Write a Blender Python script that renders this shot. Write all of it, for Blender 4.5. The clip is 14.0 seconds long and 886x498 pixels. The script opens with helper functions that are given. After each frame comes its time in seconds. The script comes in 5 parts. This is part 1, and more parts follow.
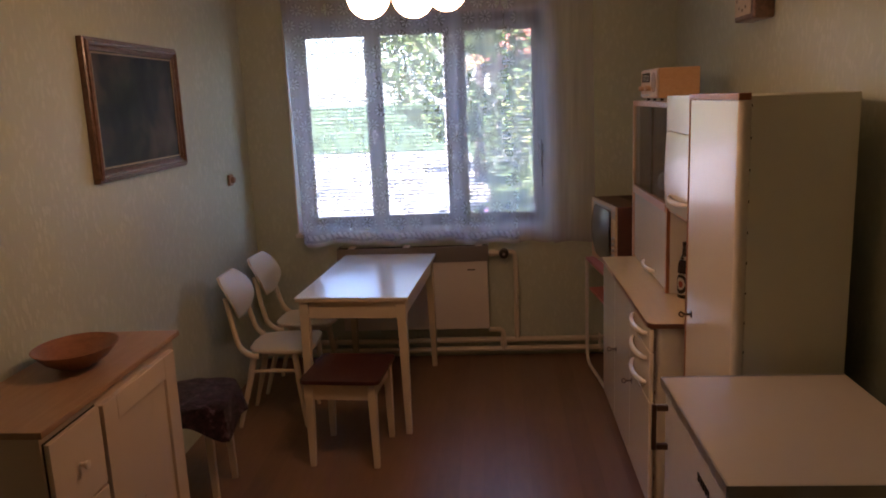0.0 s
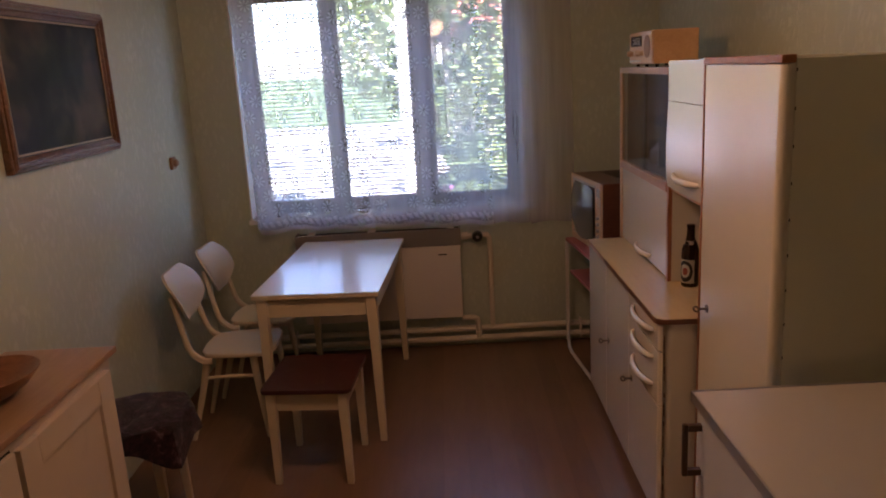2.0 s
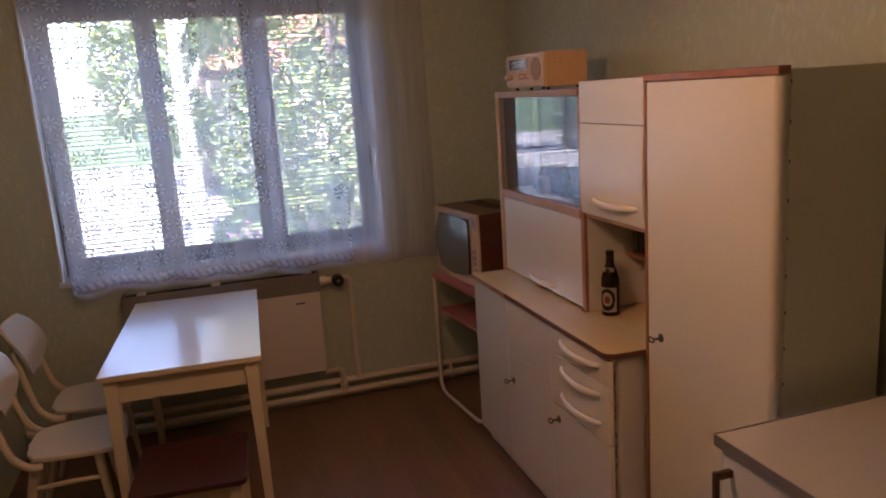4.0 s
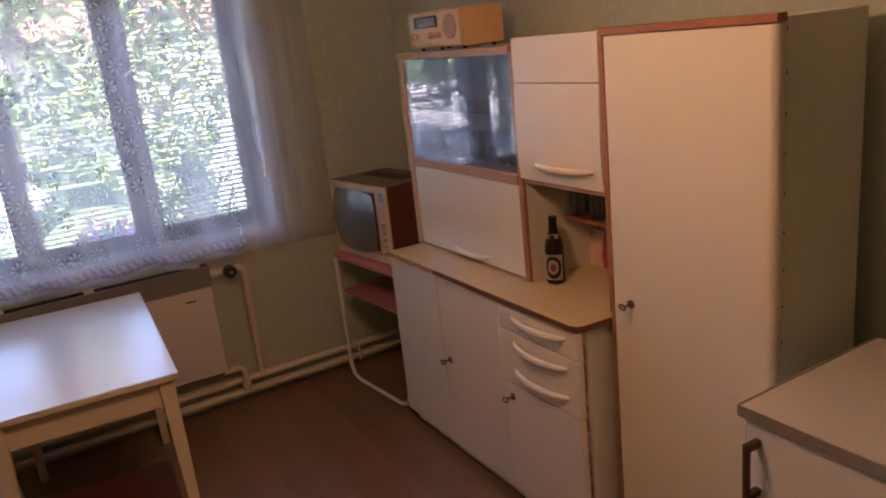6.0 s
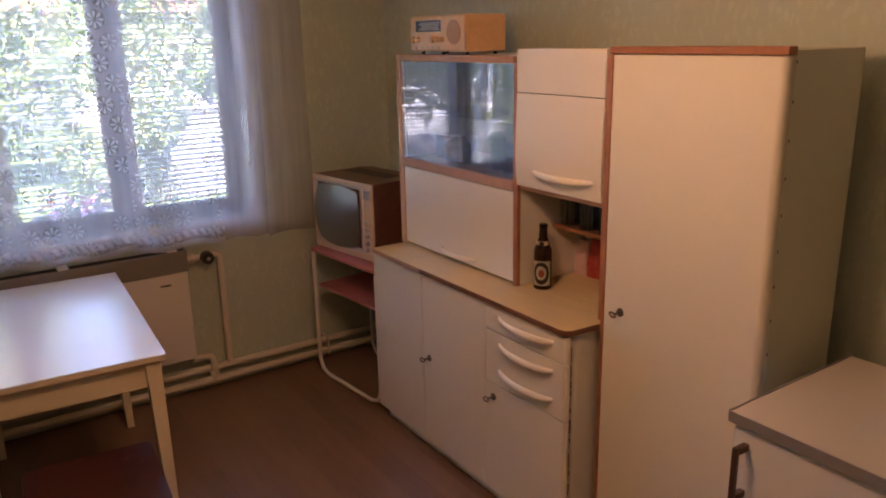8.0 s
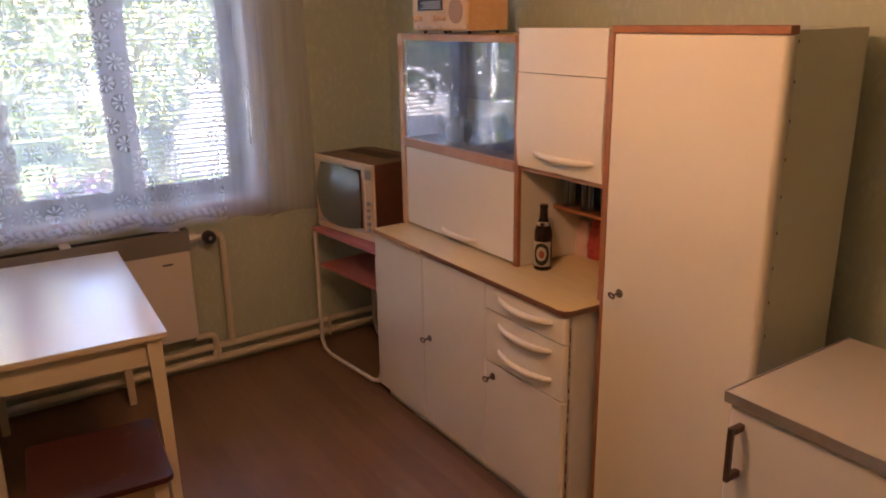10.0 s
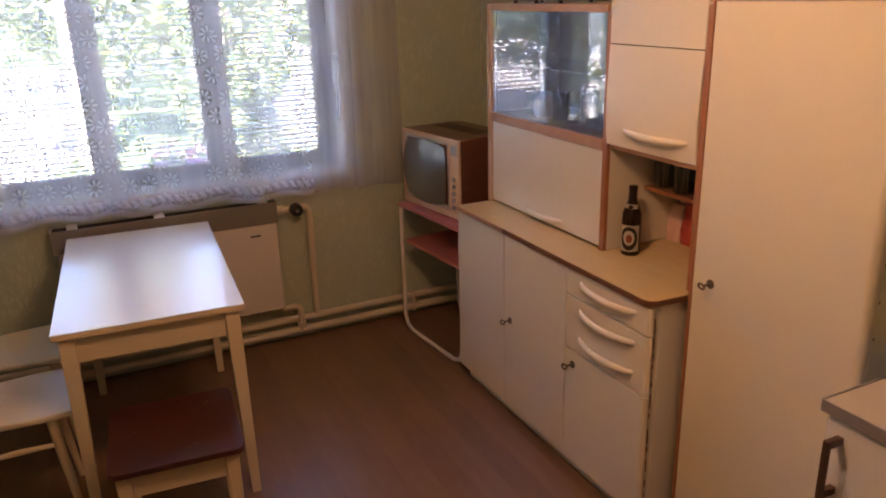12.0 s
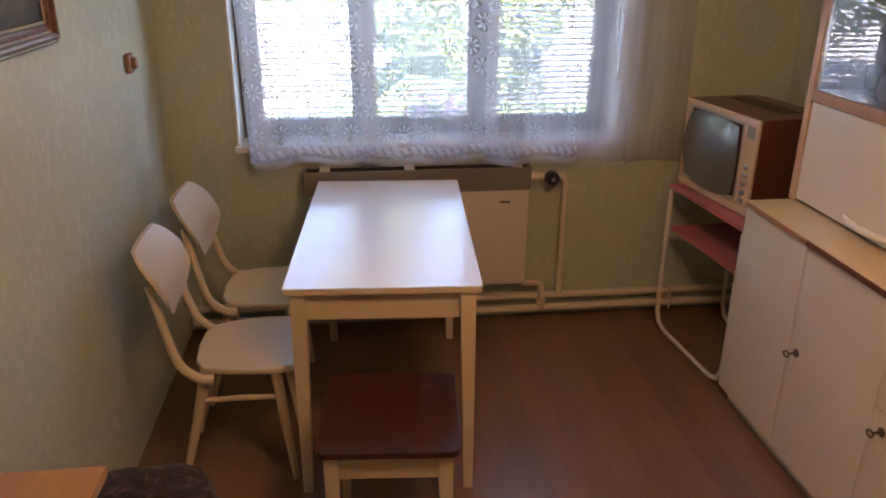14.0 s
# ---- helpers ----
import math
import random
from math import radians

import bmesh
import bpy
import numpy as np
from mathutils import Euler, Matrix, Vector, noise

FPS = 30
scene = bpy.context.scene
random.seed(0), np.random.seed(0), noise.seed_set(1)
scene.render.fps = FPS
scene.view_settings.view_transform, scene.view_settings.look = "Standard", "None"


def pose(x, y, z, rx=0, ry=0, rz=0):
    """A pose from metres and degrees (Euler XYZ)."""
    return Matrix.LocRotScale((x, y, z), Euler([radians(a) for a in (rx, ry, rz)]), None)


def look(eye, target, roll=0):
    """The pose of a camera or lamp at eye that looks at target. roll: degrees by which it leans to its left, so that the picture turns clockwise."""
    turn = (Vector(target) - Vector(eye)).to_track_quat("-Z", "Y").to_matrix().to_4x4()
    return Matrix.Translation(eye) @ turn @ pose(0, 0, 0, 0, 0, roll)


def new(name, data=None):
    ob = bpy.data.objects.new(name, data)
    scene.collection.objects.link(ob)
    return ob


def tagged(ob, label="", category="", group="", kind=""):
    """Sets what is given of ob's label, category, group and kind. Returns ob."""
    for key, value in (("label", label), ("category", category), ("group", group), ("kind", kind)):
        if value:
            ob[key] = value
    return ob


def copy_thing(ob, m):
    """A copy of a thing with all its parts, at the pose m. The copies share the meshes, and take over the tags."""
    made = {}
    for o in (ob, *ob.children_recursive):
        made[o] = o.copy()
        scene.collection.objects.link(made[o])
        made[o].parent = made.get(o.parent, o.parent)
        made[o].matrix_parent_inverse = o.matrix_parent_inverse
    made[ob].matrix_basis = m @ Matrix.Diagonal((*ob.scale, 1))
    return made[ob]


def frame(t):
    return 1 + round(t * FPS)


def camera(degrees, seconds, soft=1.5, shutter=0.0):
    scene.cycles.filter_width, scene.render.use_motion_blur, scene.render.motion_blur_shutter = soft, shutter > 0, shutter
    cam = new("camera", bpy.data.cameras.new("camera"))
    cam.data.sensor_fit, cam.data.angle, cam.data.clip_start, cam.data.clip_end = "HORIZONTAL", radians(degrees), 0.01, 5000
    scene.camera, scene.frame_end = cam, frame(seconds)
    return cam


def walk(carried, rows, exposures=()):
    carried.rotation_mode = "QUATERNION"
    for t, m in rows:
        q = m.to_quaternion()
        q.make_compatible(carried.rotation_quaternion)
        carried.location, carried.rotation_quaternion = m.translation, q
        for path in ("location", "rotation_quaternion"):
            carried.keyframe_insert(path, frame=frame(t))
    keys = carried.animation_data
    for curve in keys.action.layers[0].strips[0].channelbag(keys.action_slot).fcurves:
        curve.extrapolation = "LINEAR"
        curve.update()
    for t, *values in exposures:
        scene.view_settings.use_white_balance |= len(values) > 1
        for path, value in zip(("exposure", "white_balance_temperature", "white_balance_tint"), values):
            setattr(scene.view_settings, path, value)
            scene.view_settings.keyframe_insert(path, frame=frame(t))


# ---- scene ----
cam = camera(60.6, 14.0, soft=1.9)
PATH = [
    (0, (1.629, -4.99, 1.74), (1.488, -3.033, 1.352), -2.4),
    (0.5, (1.674, -4.888, 1.739), (1.493, -2.939, 1.332), -2.4),
    (1, (1.681, -4.806, 1.735), (1.487, -2.857, 1.334), -2.2),
    (1.5, (1.602, -4.707, 1.732), (1.495, -2.76, 1.29), -1.5),
    (2, (1.511, -4.595, 1.737), (1.49, -2.65, 1.271), -3.2),
    (2.5, (1.428, -4.496, 1.723), (1.473, -2.568, 1.193), -3.2),
    (3, (1.342, -4.338, 1.694), (1.457, -2.398, 1.223), -2.9),
    (3.5, (1.204, -4.204, 1.691), (1.564, -2.277, 1.293), -2.4),
    (4, (1.049, -4.162, 1.717), (1.622, -2.29, 1.306), -3.8),
    (6.5, (0.759, -3.745, 1.758), (1.749, -2.095, 1.211), -5.2),
    (7, (0.678, -3.742, 1.76), (1.706, -2.108, 1.237), -3.1),
    (7.5, (0.648, -3.749, 1.764), (1.727, -2.148, 1.243), -1.9),
    (8, (0.635, -3.747, 1.76), (1.707, -2.147, 1.22), -1.2),
    (10.5, (0.652, -3.76, 1.752), (1.691, -2.163, 1.144), -1.0),
    (11, (0.667, -3.747, 1.753), (1.667, -2.136, 1.116), -0.9),
    (11.5, (0.72, -3.732, 1.743), (1.646, -2.084, 1.093), -1.2),
    (12, (0.757, -3.714, 1.74), (1.572, -2.004, 1.098), -1.6),
    (12.5, (0.776, -3.675, 1.724), (1.456, -1.907, 1.082), -1.0),
    (13, (0.817, -3.613, 1.709), (1.268, -1.785, 1.034), -1.5),
    (13.5, (0.831, -3.536, 1.709), (1.119, -1.689, 0.998), -1.0),
    (14, (0.82, -3.306, 1.705), (1.027, -1.462, 0.958), 0.2),
]
# seconds, eye, target, roll
walk(cam, [(t, look(eye, target, roll)) for t, eye, target, roll in PATH],
     exposures=[(0.0, 3.45, 5850, 28), (2.0, 3.46, 5900, 31), (3.2, 3.76, 5870, 31), (4.0, 3.59, 5900, 31), (6.5, 3.97, 6000, 32), (8.0, 4.11, 6050, 31), (11.0, 4.36, 6470, 29), (12.5, 4.25, 6300, 27), (14.0, 4.4, 6150, 23)])

# ---- light ----
SUN_UP, SUN_TURN = 52.0, 20.0
world = bpy.data.worlds.new("sky")
scene.world = world
world.use_nodes = True
sky = world.node_tree.nodes.new("ShaderNodeTexSky")
sky.sky_type = "NISHITA"
sky.sun_disc = False
sky.sun_elevation = radians(SUN_UP)
sky.sun_rotation = radians(180 + SUN_TURN)
back = world.node_tree.nodes["Background"]
back.inputs["Strength"].default_value = 0.12
world.node_tree.links.new(sky.outputs["Color"], back.inputs["Color"])
sun = new("sun", bpy.data.lights.new("sun", "SUN"))
sun.data.energy, sun.data.angle, sun.data.color = 3.7, radians(0.5), (1.0, 0.95, 0.86)
# it stands behind the house, high up, and shines on the garden
sun.matrix_world = look((1.4 - 20 * math.sin(radians(SUN_TURN)), -20, 20 * math.tan(radians(SUN_UP))), (1.4, 0, 0))
LAMP_GLOW = 3.5


# ---- materials ----
def mat(name):
    m = bpy.data.materials.new(name)
    m.use_nodes = True
    return m, m.node_tree, m.node_tree.nodes["Principled BSDF"]


def node(nt, kind, **inputs):
    n = nt.nodes.new(kind)
    for key, value in inputs.items():
        n.inputs[key.replace("_", " ")].default_value = value
    return n


def calc(nt, op, a, b=0.0, c=0.0):
    n = nt.nodes.new("ShaderNodeMath")
    n.operation = op
    for i, v in enumerate((a, b, c)):
        if isinstance(v, (int, float)):
            n.inputs[i].default_value = v
        else:
            nt.links.new(v, n.inputs[i])
    return n.outputs[0]


def ramp(nt, fac, stops):
    n = nt.nodes.new("ShaderNodeValToRGB")
    els = n.color_ramp.elements
    els[0].position, els[0].color = stops[0][0], (*stops[0][1], 1)
    els[1].position, els[1].color = stops[-1][0], (*stops[-1][1], 1)
    for p, c in stops[1:-1]:
        els.new(p).color = (*c, 1)
    nt.links.new(fac, n.inputs[0])
    return n.outputs[0]


def mixc(nt, fac, a, b, blend="MIX"):
    n = nt.nodes.new("ShaderNodeMix")
    n.data_type, n.blend_type = "RGBA", blend
    for i, v in ((0, fac), (6, a), (7, b)):
        if isinstance(v, (int, float)):
            n.inputs[i].default_value = v
        elif isinstance(v, tuple):
            n.inputs[i].default_value = (*v, 1)
        else:
            nt.links.new(v, n.inputs[i])
    return n.outputs[2]


def coords(nt, scale=(1, 1, 1)):
    tc = nt.nodes.new("ShaderNodeTexCoord")
    mp = nt.nodes.new("ShaderNodeMapping")
    mp.inputs["Scale"].default_value = scale
    nt.links.new(tc.outputs["Object"], mp.inputs["Vector"])
    return mp.outputs["Vector"]


def noise_tex(nt, vec, scale, detail=4.0, rough=0.55, distort=0.0):
    n = node(nt, "ShaderNodeTexNoise", Scale=scale, Detail=detail, Roughness=rough, Distortion=distort)
    nt.links.new(vec, n.inputs["Vector"])
    return n.outputs["Fac"]


def bump(nt, bsdf, height, strength, dist=0.002):
    n = node(nt, "ShaderNodeBump", Strength=strength, Distance=dist)
    nt.links.new(height, n.inputs["Height"])
    nt.links.new(n.outputs["Normal"], bsdf.inputs["Normal"])


def painted(name, color, rough=0.35, vary=0.12, scale=6.0, bumpy=0.15, coat=0.0, dirt=(0.45, 0.36, 0.25), dirty=0.25, satin=0.12):
    """Painted or lacquered wood: brush unevenness, faint yellowing and scuffs."""
    m, nt, b = mat(name)
    v = coords(nt)
    big = noise_tex(nt, v, scale * 0.5, 3.0)
    fine = noise_tex(nt, v, scale * 14, 2.0, 0.5)
    dark = tuple(c * (1 - vary) for c in color)
    col = mixc(nt, big, dark, color)
    spots = ramp(nt, noise_tex(nt, v, scale * 3, 8.0, 0.75, 0.6), [(0.60, (0, 0, 0)), (0.74, (1, 1, 1))])
    col = mixc(nt, calc(nt, "MULTIPLY", spots, dirty), col, dirt)
    nt.links.new(col, b.inputs["Base Color"])
    r = calc(nt, "ADD", calc(nt, "MULTIPLY", fine, 0.10), rough - 0.05)
    nt.links.new(r, b.inputs["Roughness"])
    b.inputs["Coat Weight"].default_value = coat
    b.inputs["Coat Roughness"].default_value = satin
    if bumpy > 0:
        bump(nt, b, fine, bumpy, 0.001)
    return m


def wooden(name, light, dark, rough=0.4, grain=(1.0, 12.0, 12.0), scale=5.0, coat=0.0):
    m, nt, b = mat(name)
    v = coords(nt, grain)
    n1 = noise_tex(nt, v, scale, 5.0, 0.6, 1.2)
    n2 = noise_tex(nt, v, scale * 7, 4.0, 0.7)
    f = calc(nt, "ADD", calc(nt, "MULTIPLY", n1, 0.7), calc(nt, "MULTIPLY", n2, 0.3))
    nt.links.new(ramp(nt, f, [(0.3, dark), (0.68, light)]), b.inputs["Base Color"])
    nt.links.new(calc(nt, "ADD", calc(nt, "MULTIPLY", n2, 0.2), rough - 0.1), b.inputs["Roughness"])
    b.inputs["Coat Weight"].default_value = coat
    bump(nt, b, n2, 0.12, 0.001)
    return m


def plain(name, color, rough=0.5, metal=0.0, spread=0.12, scale=30.0):
    m, nt, b = mat(name)
    v = coords(nt)
    n = noise_tex(nt, v, scale, 4.0)
    nt.links.new(mixc(nt, n, tuple(c * (1 - spread) for c in color), tuple(min(1, c * (1 + spread)) for c in color)), b.inputs["Base Color"])
    nt.links.new(calc(nt, "ADD", calc(nt, "MULTIPLY", noise_tex(nt, v, scale * 3), 0.16), rough - 0.08), b.inputs["Roughness"])
    b.inputs["Metallic"].default_value = metal
    return m


def wall_paint(name):
    """Sage green distemper with a rolled-on pattern of small curled leaves in a lighter tone."""
    m, nt, b = mat(name)
    v = coords(nt)
    warp = node(nt, "ShaderNodeTexNoise", Scale=13.0, Detail=1.0)
    nt.links.new(v, warp.inputs["Vector"])
    add = nt.nodes.new("ShaderNodeVectorMath")
    add.operation = "MULTIPLY_ADD"
    nt.links.new(warp.outputs["Color"], add.inputs[0])
    add.inputs[1].default_value = (0.05, 0.05, 0.05)
    nt.links.new(v, add.inputs[2])
    leaf = None
    for tilt in (25, -62, 88):
        turn = nt.nodes.new("ShaderNodeMapping")
        turn.inputs["Rotation"].default_value = (radians(tilt), radians(tilt), 0)
        turn.inputs["Scale"].default_value = (1.0, 1.0, 0.45)
        turn.inputs["Location"].default_value = (tilt * 0.37, tilt * 0.11, 0)
        nt.links.new(add.outputs[0], turn.inputs["Vector"])
        vor = node(nt, "ShaderNodeTexVoronoi", Scale=30.0, Randomness=0.9)
        nt.links.new(turn.outputs[0], vor.inputs["Vector"])
        blade = ramp(nt, vor.outputs["Distance"], [(0.22, (1, 1, 1)), (0.34, (0, 0, 0))])
        leaf = blade if leaf is None else calc(nt, "MAXIMUM", leaf, blade)
    leaf = calc(nt, "MULTIPLY", leaf, ramp(nt, noise_tex(nt, v, 6.0, 2.0), [(0.35, (0.25, 0.25, 0.25)), (0.65, (1, 1, 1))]))
    big = noise_tex(nt, v, 0.9, 4.0)
    col = mixc(nt, big, (0.445, 0.49, 0.38), (0.51, 0.55, 0.435))
    col = mixc(nt, calc(nt, "MULTIPLY", leaf, 0.30), col, (0.68, 0.71, 0.59))
    scuff = ramp(nt, noise_tex(nt, v, 2.3, 9.0, 0.72), [(0.62, (0, 0, 0)), (0.78, (1, 1, 1))])
    col = mixc(nt, calc(nt, "MULTIPLY", scuff, 0.18), col, (0.26, 0.24, 0.15))
    nt.links.new(col, b.inputs["Base Color"])
    nt.links.new(calc(nt, "SUBTRACT", 0.40, calc(nt, "MULTIPLY", leaf, 0.10)), b.inputs["Roughness"])
    h = calc(nt, "ADD", leaf, calc(nt, "MULTIPLY", noise_tex(nt, v, 140.0, 3.0), 0.7))
    bump(nt, b, h, 0.35, 0.002)
    return m


def floor_cover(name):
    """Worn red-brown floor covering, satin, with faint board lines along the room."""
    m, nt, b = mat(name)
    v = coords(nt)
    sep = nt.nodes.new("ShaderNodeSeparateXYZ")
    nt.links.new(v, sep.inputs[0])
    lane = calc(nt, "FLOOR", calc(nt, "DIVIDE", sep.outputs[0], 0.11))
    wn = nt.nodes.new("ShaderNodeTexWhiteNoise")
    wn.noise_dimensions = "1D"
    nt.links.new(lane, wn.inputs["W"])
    vs = coords(nt, (5.0, 0.9, 1.0))
    grain = noise_tex(nt, vs, 6.0, 3.0, 0.5)
    f = calc(nt, "ADD", calc(nt, "MULTIPLY", grain, 0.6), calc(nt, "MULTIPLY", wn.outputs["Value"], 0.34))
    col = ramp(nt, f, [(0.15, (0.155, 0.086, 0.048)), (0.6, (0.205, 0.118, 0.067)), (0.95, (0.25, 0.150, 0.088))])
    worn = ramp(nt, noise_tex(nt, v, 1.7, 3.0, 0.5), [(0.4, (0, 0, 0)), (0.75, (1, 1, 1))])
    col = mixc(nt, calc(nt, "MULTIPLY", worn, 0.25), col, (0.30, 0.185, 0.115))
    nt.links.new(col, b.inputs["Base Color"])
    rg = calc(nt, "ADD", calc(nt, "MULTIPLY", noise_tex(nt, v, 4.0, 2.0, 0.5), 0.10), 0.285)
    nt.links.new(rg, b.inputs["Roughness"])
    b.inputs["Specular IOR Level"].default_value = 0.36
    bump(nt, b, grain, 0.08, 0.001)
    return m


def lace(name):
    """White net curtain: open mesh with rows of daisies and a dense hem."""
    m, nt, b = mat(name)
    nt.nodes.remove(b)
    out = nt.nodes["Material Output"]
    uv = nt.nodes.new("ShaderNodeUVMap")
    sep = nt.nodes.new("ShaderNodeSeparateXYZ")
    nt.links.new(uv.outputs[0], sep.inputs[0])
    u, v = sep.outputs[0], sep.outputs[1]
    gu, gv = 0.098, 0.092
    vr = calc(nt, "DIVIDE", v, gv)
    row = calc(nt, "FLOOR", vr)
    ur = calc(nt, "ADD", calc(nt, "DIVIDE", u, gu), calc(nt, "MULTIPLY", calc(nt, "MODULO", row, 2.0), 0.5))
    colm = calc(nt, "FLOOR", ur)
    cell = nt.nodes.new("ShaderNodeCombineXYZ")
    nt.links.new(colm, cell.inputs[0])
    nt.links.new(row, cell.inputs[1])
    wn = nt.nodes.new("ShaderNodeTexWhiteNoise")
    wn.noise_dimensions = "2D"
    nt.links.new(cell.outputs[0], wn.inputs["Vector"])
    shift = nt.nodes.new("ShaderNodeSeparateColor")
    nt.links.new(wn.outputs["Color"], shift.inputs[0])
    x = calc(nt, "MULTIPLY", calc(nt, "SUBTRACT", calc(nt, "FRACT", ur), calc(nt, "MULTIPLY_ADD", shift.outputs[0], 0.16, 0.42)), gu)
    y = calc(nt, "MULTIPLY", calc(nt, "SUBTRACT", calc(nt, "FRACT", vr), calc(nt, "MULTIPLY_ADD", shift.outputs[1], 0.16, 0.42)), gv)
    r = calc(nt, "SQRT", calc(nt, "ADD", calc(nt, "MULTIPLY", x, x), calc(nt, "MULTIPLY", y, y)))
    ang = calc(nt, "ARCTAN2", y, x)
    petal = calc(nt, "GREATER_THAN", calc(nt, "COSINE", calc(nt, "MULTIPLY", ang, 8.0)), calc(nt, "ABSOLUTE", calc(nt, "MULTIPLY_ADD", r, 46.0, -1.04)))
    ring = calc(nt, "MULTIPLY", calc(nt, "GREATER_THAN", r, 0.009), calc(nt, "LESS_THAN", r, 0.037))
    flower = calc(nt, "MULTIPLY", petal, ring)
    flower = calc(nt, "MULTIPLY", flower, calc(nt, "GREATER_THAN", wn.outputs["Value"], 0.18))
    # a row of slanted leaves above the hem
    saw = calc(nt, "FRACT", calc(nt, "MULTIPLY_ADD", v, 14.0, calc(nt, "MULTIPLY", u, 26.0)))
    band = calc(nt, "MULTIPLY", calc(nt, "LESS_THAN", saw, 0.55), calc(nt, "LESS_THAN", calc(nt, "ABSOLUTE", calc(nt, "SUBTRACT", v, 0.058)), 0.016))
    hem = calc(nt, "LESS_THAN", v, 0.025)
    flower = calc(nt, "MULTIPLY", flower, calc(nt, "LESS_THAN", u, 1.86))
    # the net is open round each daisy
    halo = calc(nt, "MULTIPLY", calc(nt, "LESS_THAN", r, 0.042), calc(nt, "GREATER_THAN", wn.outputs["Value"], 0.18))
    halo = calc(nt, "MULTIPLY", halo, calc(nt, "LESS_THAN", u, 1.86))
    solid = calc(nt, "MAXIMUM", flower, calc(nt, "MULTIPLY", calc(nt, "MAXIMUM", band, hem), calc(nt, "MULTIPLY_ADD", calc(nt, "LESS_THAN", u, 1.86), 0.45, 0.25)))
    fold = nt.nodes.new("ShaderNodeMapping")
    fold.inputs["Scale"].default_value = (1.0, 0.06, 1.0)
    nt.links.new(uv.outputs[0], fold.inputs["Vector"])
    weave = noise_tex(nt, fold.outputs[0], 11.0, 4.0, 0.6)
    weave = calc(nt, "MULTIPLY", calc(nt, "SUBTRACT", weave, 0.32), 2.6)
    net = calc(nt, "ADD", calc(nt, "MULTIPLY", weave, 0.18), 0.28)
    net = calc(nt, "MULTIPLY", net, calc(nt, "MULTIPLY_ADD", halo, -0.15, 1.0))
    fac = calc(nt, "MAXIMUM", net, calc(nt, "MULTIPLY", solid, 0.96))
    d = node(nt, "ShaderNodeBsdfDiffuse")
    d.inputs["Color"].default_value = (0.78, 0.76, 0.78, 1)
    tr = node(nt, "ShaderNodeBsdfTranslucent")
    nt.links.new(mixc(nt, flower, (0.84, 0.80, 0.84), (0.40, 0.39, 0.41)), tr.inputs["Color"])
    cloth = node(nt, "ShaderNodeMixShader", Fac=0.78)
    nt.links.new(d.outputs[0], cloth.inputs[1])
    nt.links.new(tr.outputs[0], cloth.inputs[2])
    hole = node(nt, "ShaderNodeBsdfTransparent")
    mix = nt.nodes.new("ShaderNodeMixShader")
    nt.links.new(fac, mix.inputs[0])
    nt.links.new(hole.outputs[0], mix.inputs[1])
    nt.links.new(cloth.outputs[0], mix.inputs[2])
    nt.links.new(mix.outputs[0], out.inputs[0])
    return m


def clear_glass(name, tint=(0.97, 0.98, 0.98), ior=1.5, rough=0.0):
    m, nt, b = mat(name)
    nt.nodes.remove(b)
    lw = node(nt, "ShaderNodeLayerWeight", Blend=0.5)
    r0 = ((ior - 1) / (ior + 1)) ** 2 * 1.3
    gloss = calc(nt, "ADD", calc(nt, "MULTIPLY", calc(nt, "POWER", lw.outputs["Facing"], 5.0), 1 - r0), r0)
    hole = node(nt, "ShaderNodeBsdfTransparent")
    hole.inputs["Color"].default_value = (*tint, 1)
    gl = node(nt, "ShaderNodeBsdfGlossy", Roughness=rough)
    mix = nt.nodes.new("ShaderNodeMixShader")
    nt.links.new(gloss, mix.inputs[0])
    nt.links.new(hole.outputs[0], mix.inputs[1])
    nt.links.new(gl.outputs[0], mix.inputs[2])
    nt.links.new(mix.outputs[0], nt.nodes["Material Output"].inputs[0])
    return m


def glowing(name, color, strength):
    m, nt, b = mat(name)
    b.inputs["Base Color"].default_value = (0.85, 0.82, 0.76, 1)
    b.inputs["Roughness"].default_value = 0.25
    b.inputs["Emission Color"].default_value = (*color, 1)
    b.inputs["Emission Strength"].default_value = strength
    return m


def leafy(name, a, b_, c):
    m, nt, b = mat(name)
    geo = nt.nodes.new("ShaderNodeNewGeometry")
    nt.links.new(ramp(nt, geo.outputs["Random Per Island"], [(0.0, a), (0.55, b_), (1.0, c)]), b.inputs["Base Color"])
    b.inputs["Roughness"].default_value = 0.55
    return m


def old_canvas(name):
    """A dark, browned oil painting: a vague still life, more guessed than seen."""
    m, nt, b = mat(name)
    v = coords(nt)
    n = noise_tex(nt, v, 4.2, 2.5, 0.5, 0.3)
    col = ramp(nt, n, [(0.32, (0.012, 0.013, 0.014)), (0.48, (0.026, 0.025, 0.022)), (0.58, (0.062, 0.047, 0.034)), (0.75, (0.105, 0.080, 0.055))])
    nt.links.new(col, b.inputs["Base Color"])
    nt.links.new(calc(nt, "ADD", calc(nt, "MULTIPLY", noise_tex(nt, v, 6.0), 0.12), 0.42), b.inputs["Roughness"])
    b.inputs["Specular IOR Level"].default_value = 0.12
    bump(nt, b, noise_tex(nt, v, 220.0, 3.0), 0.05, 0.001)
    return m


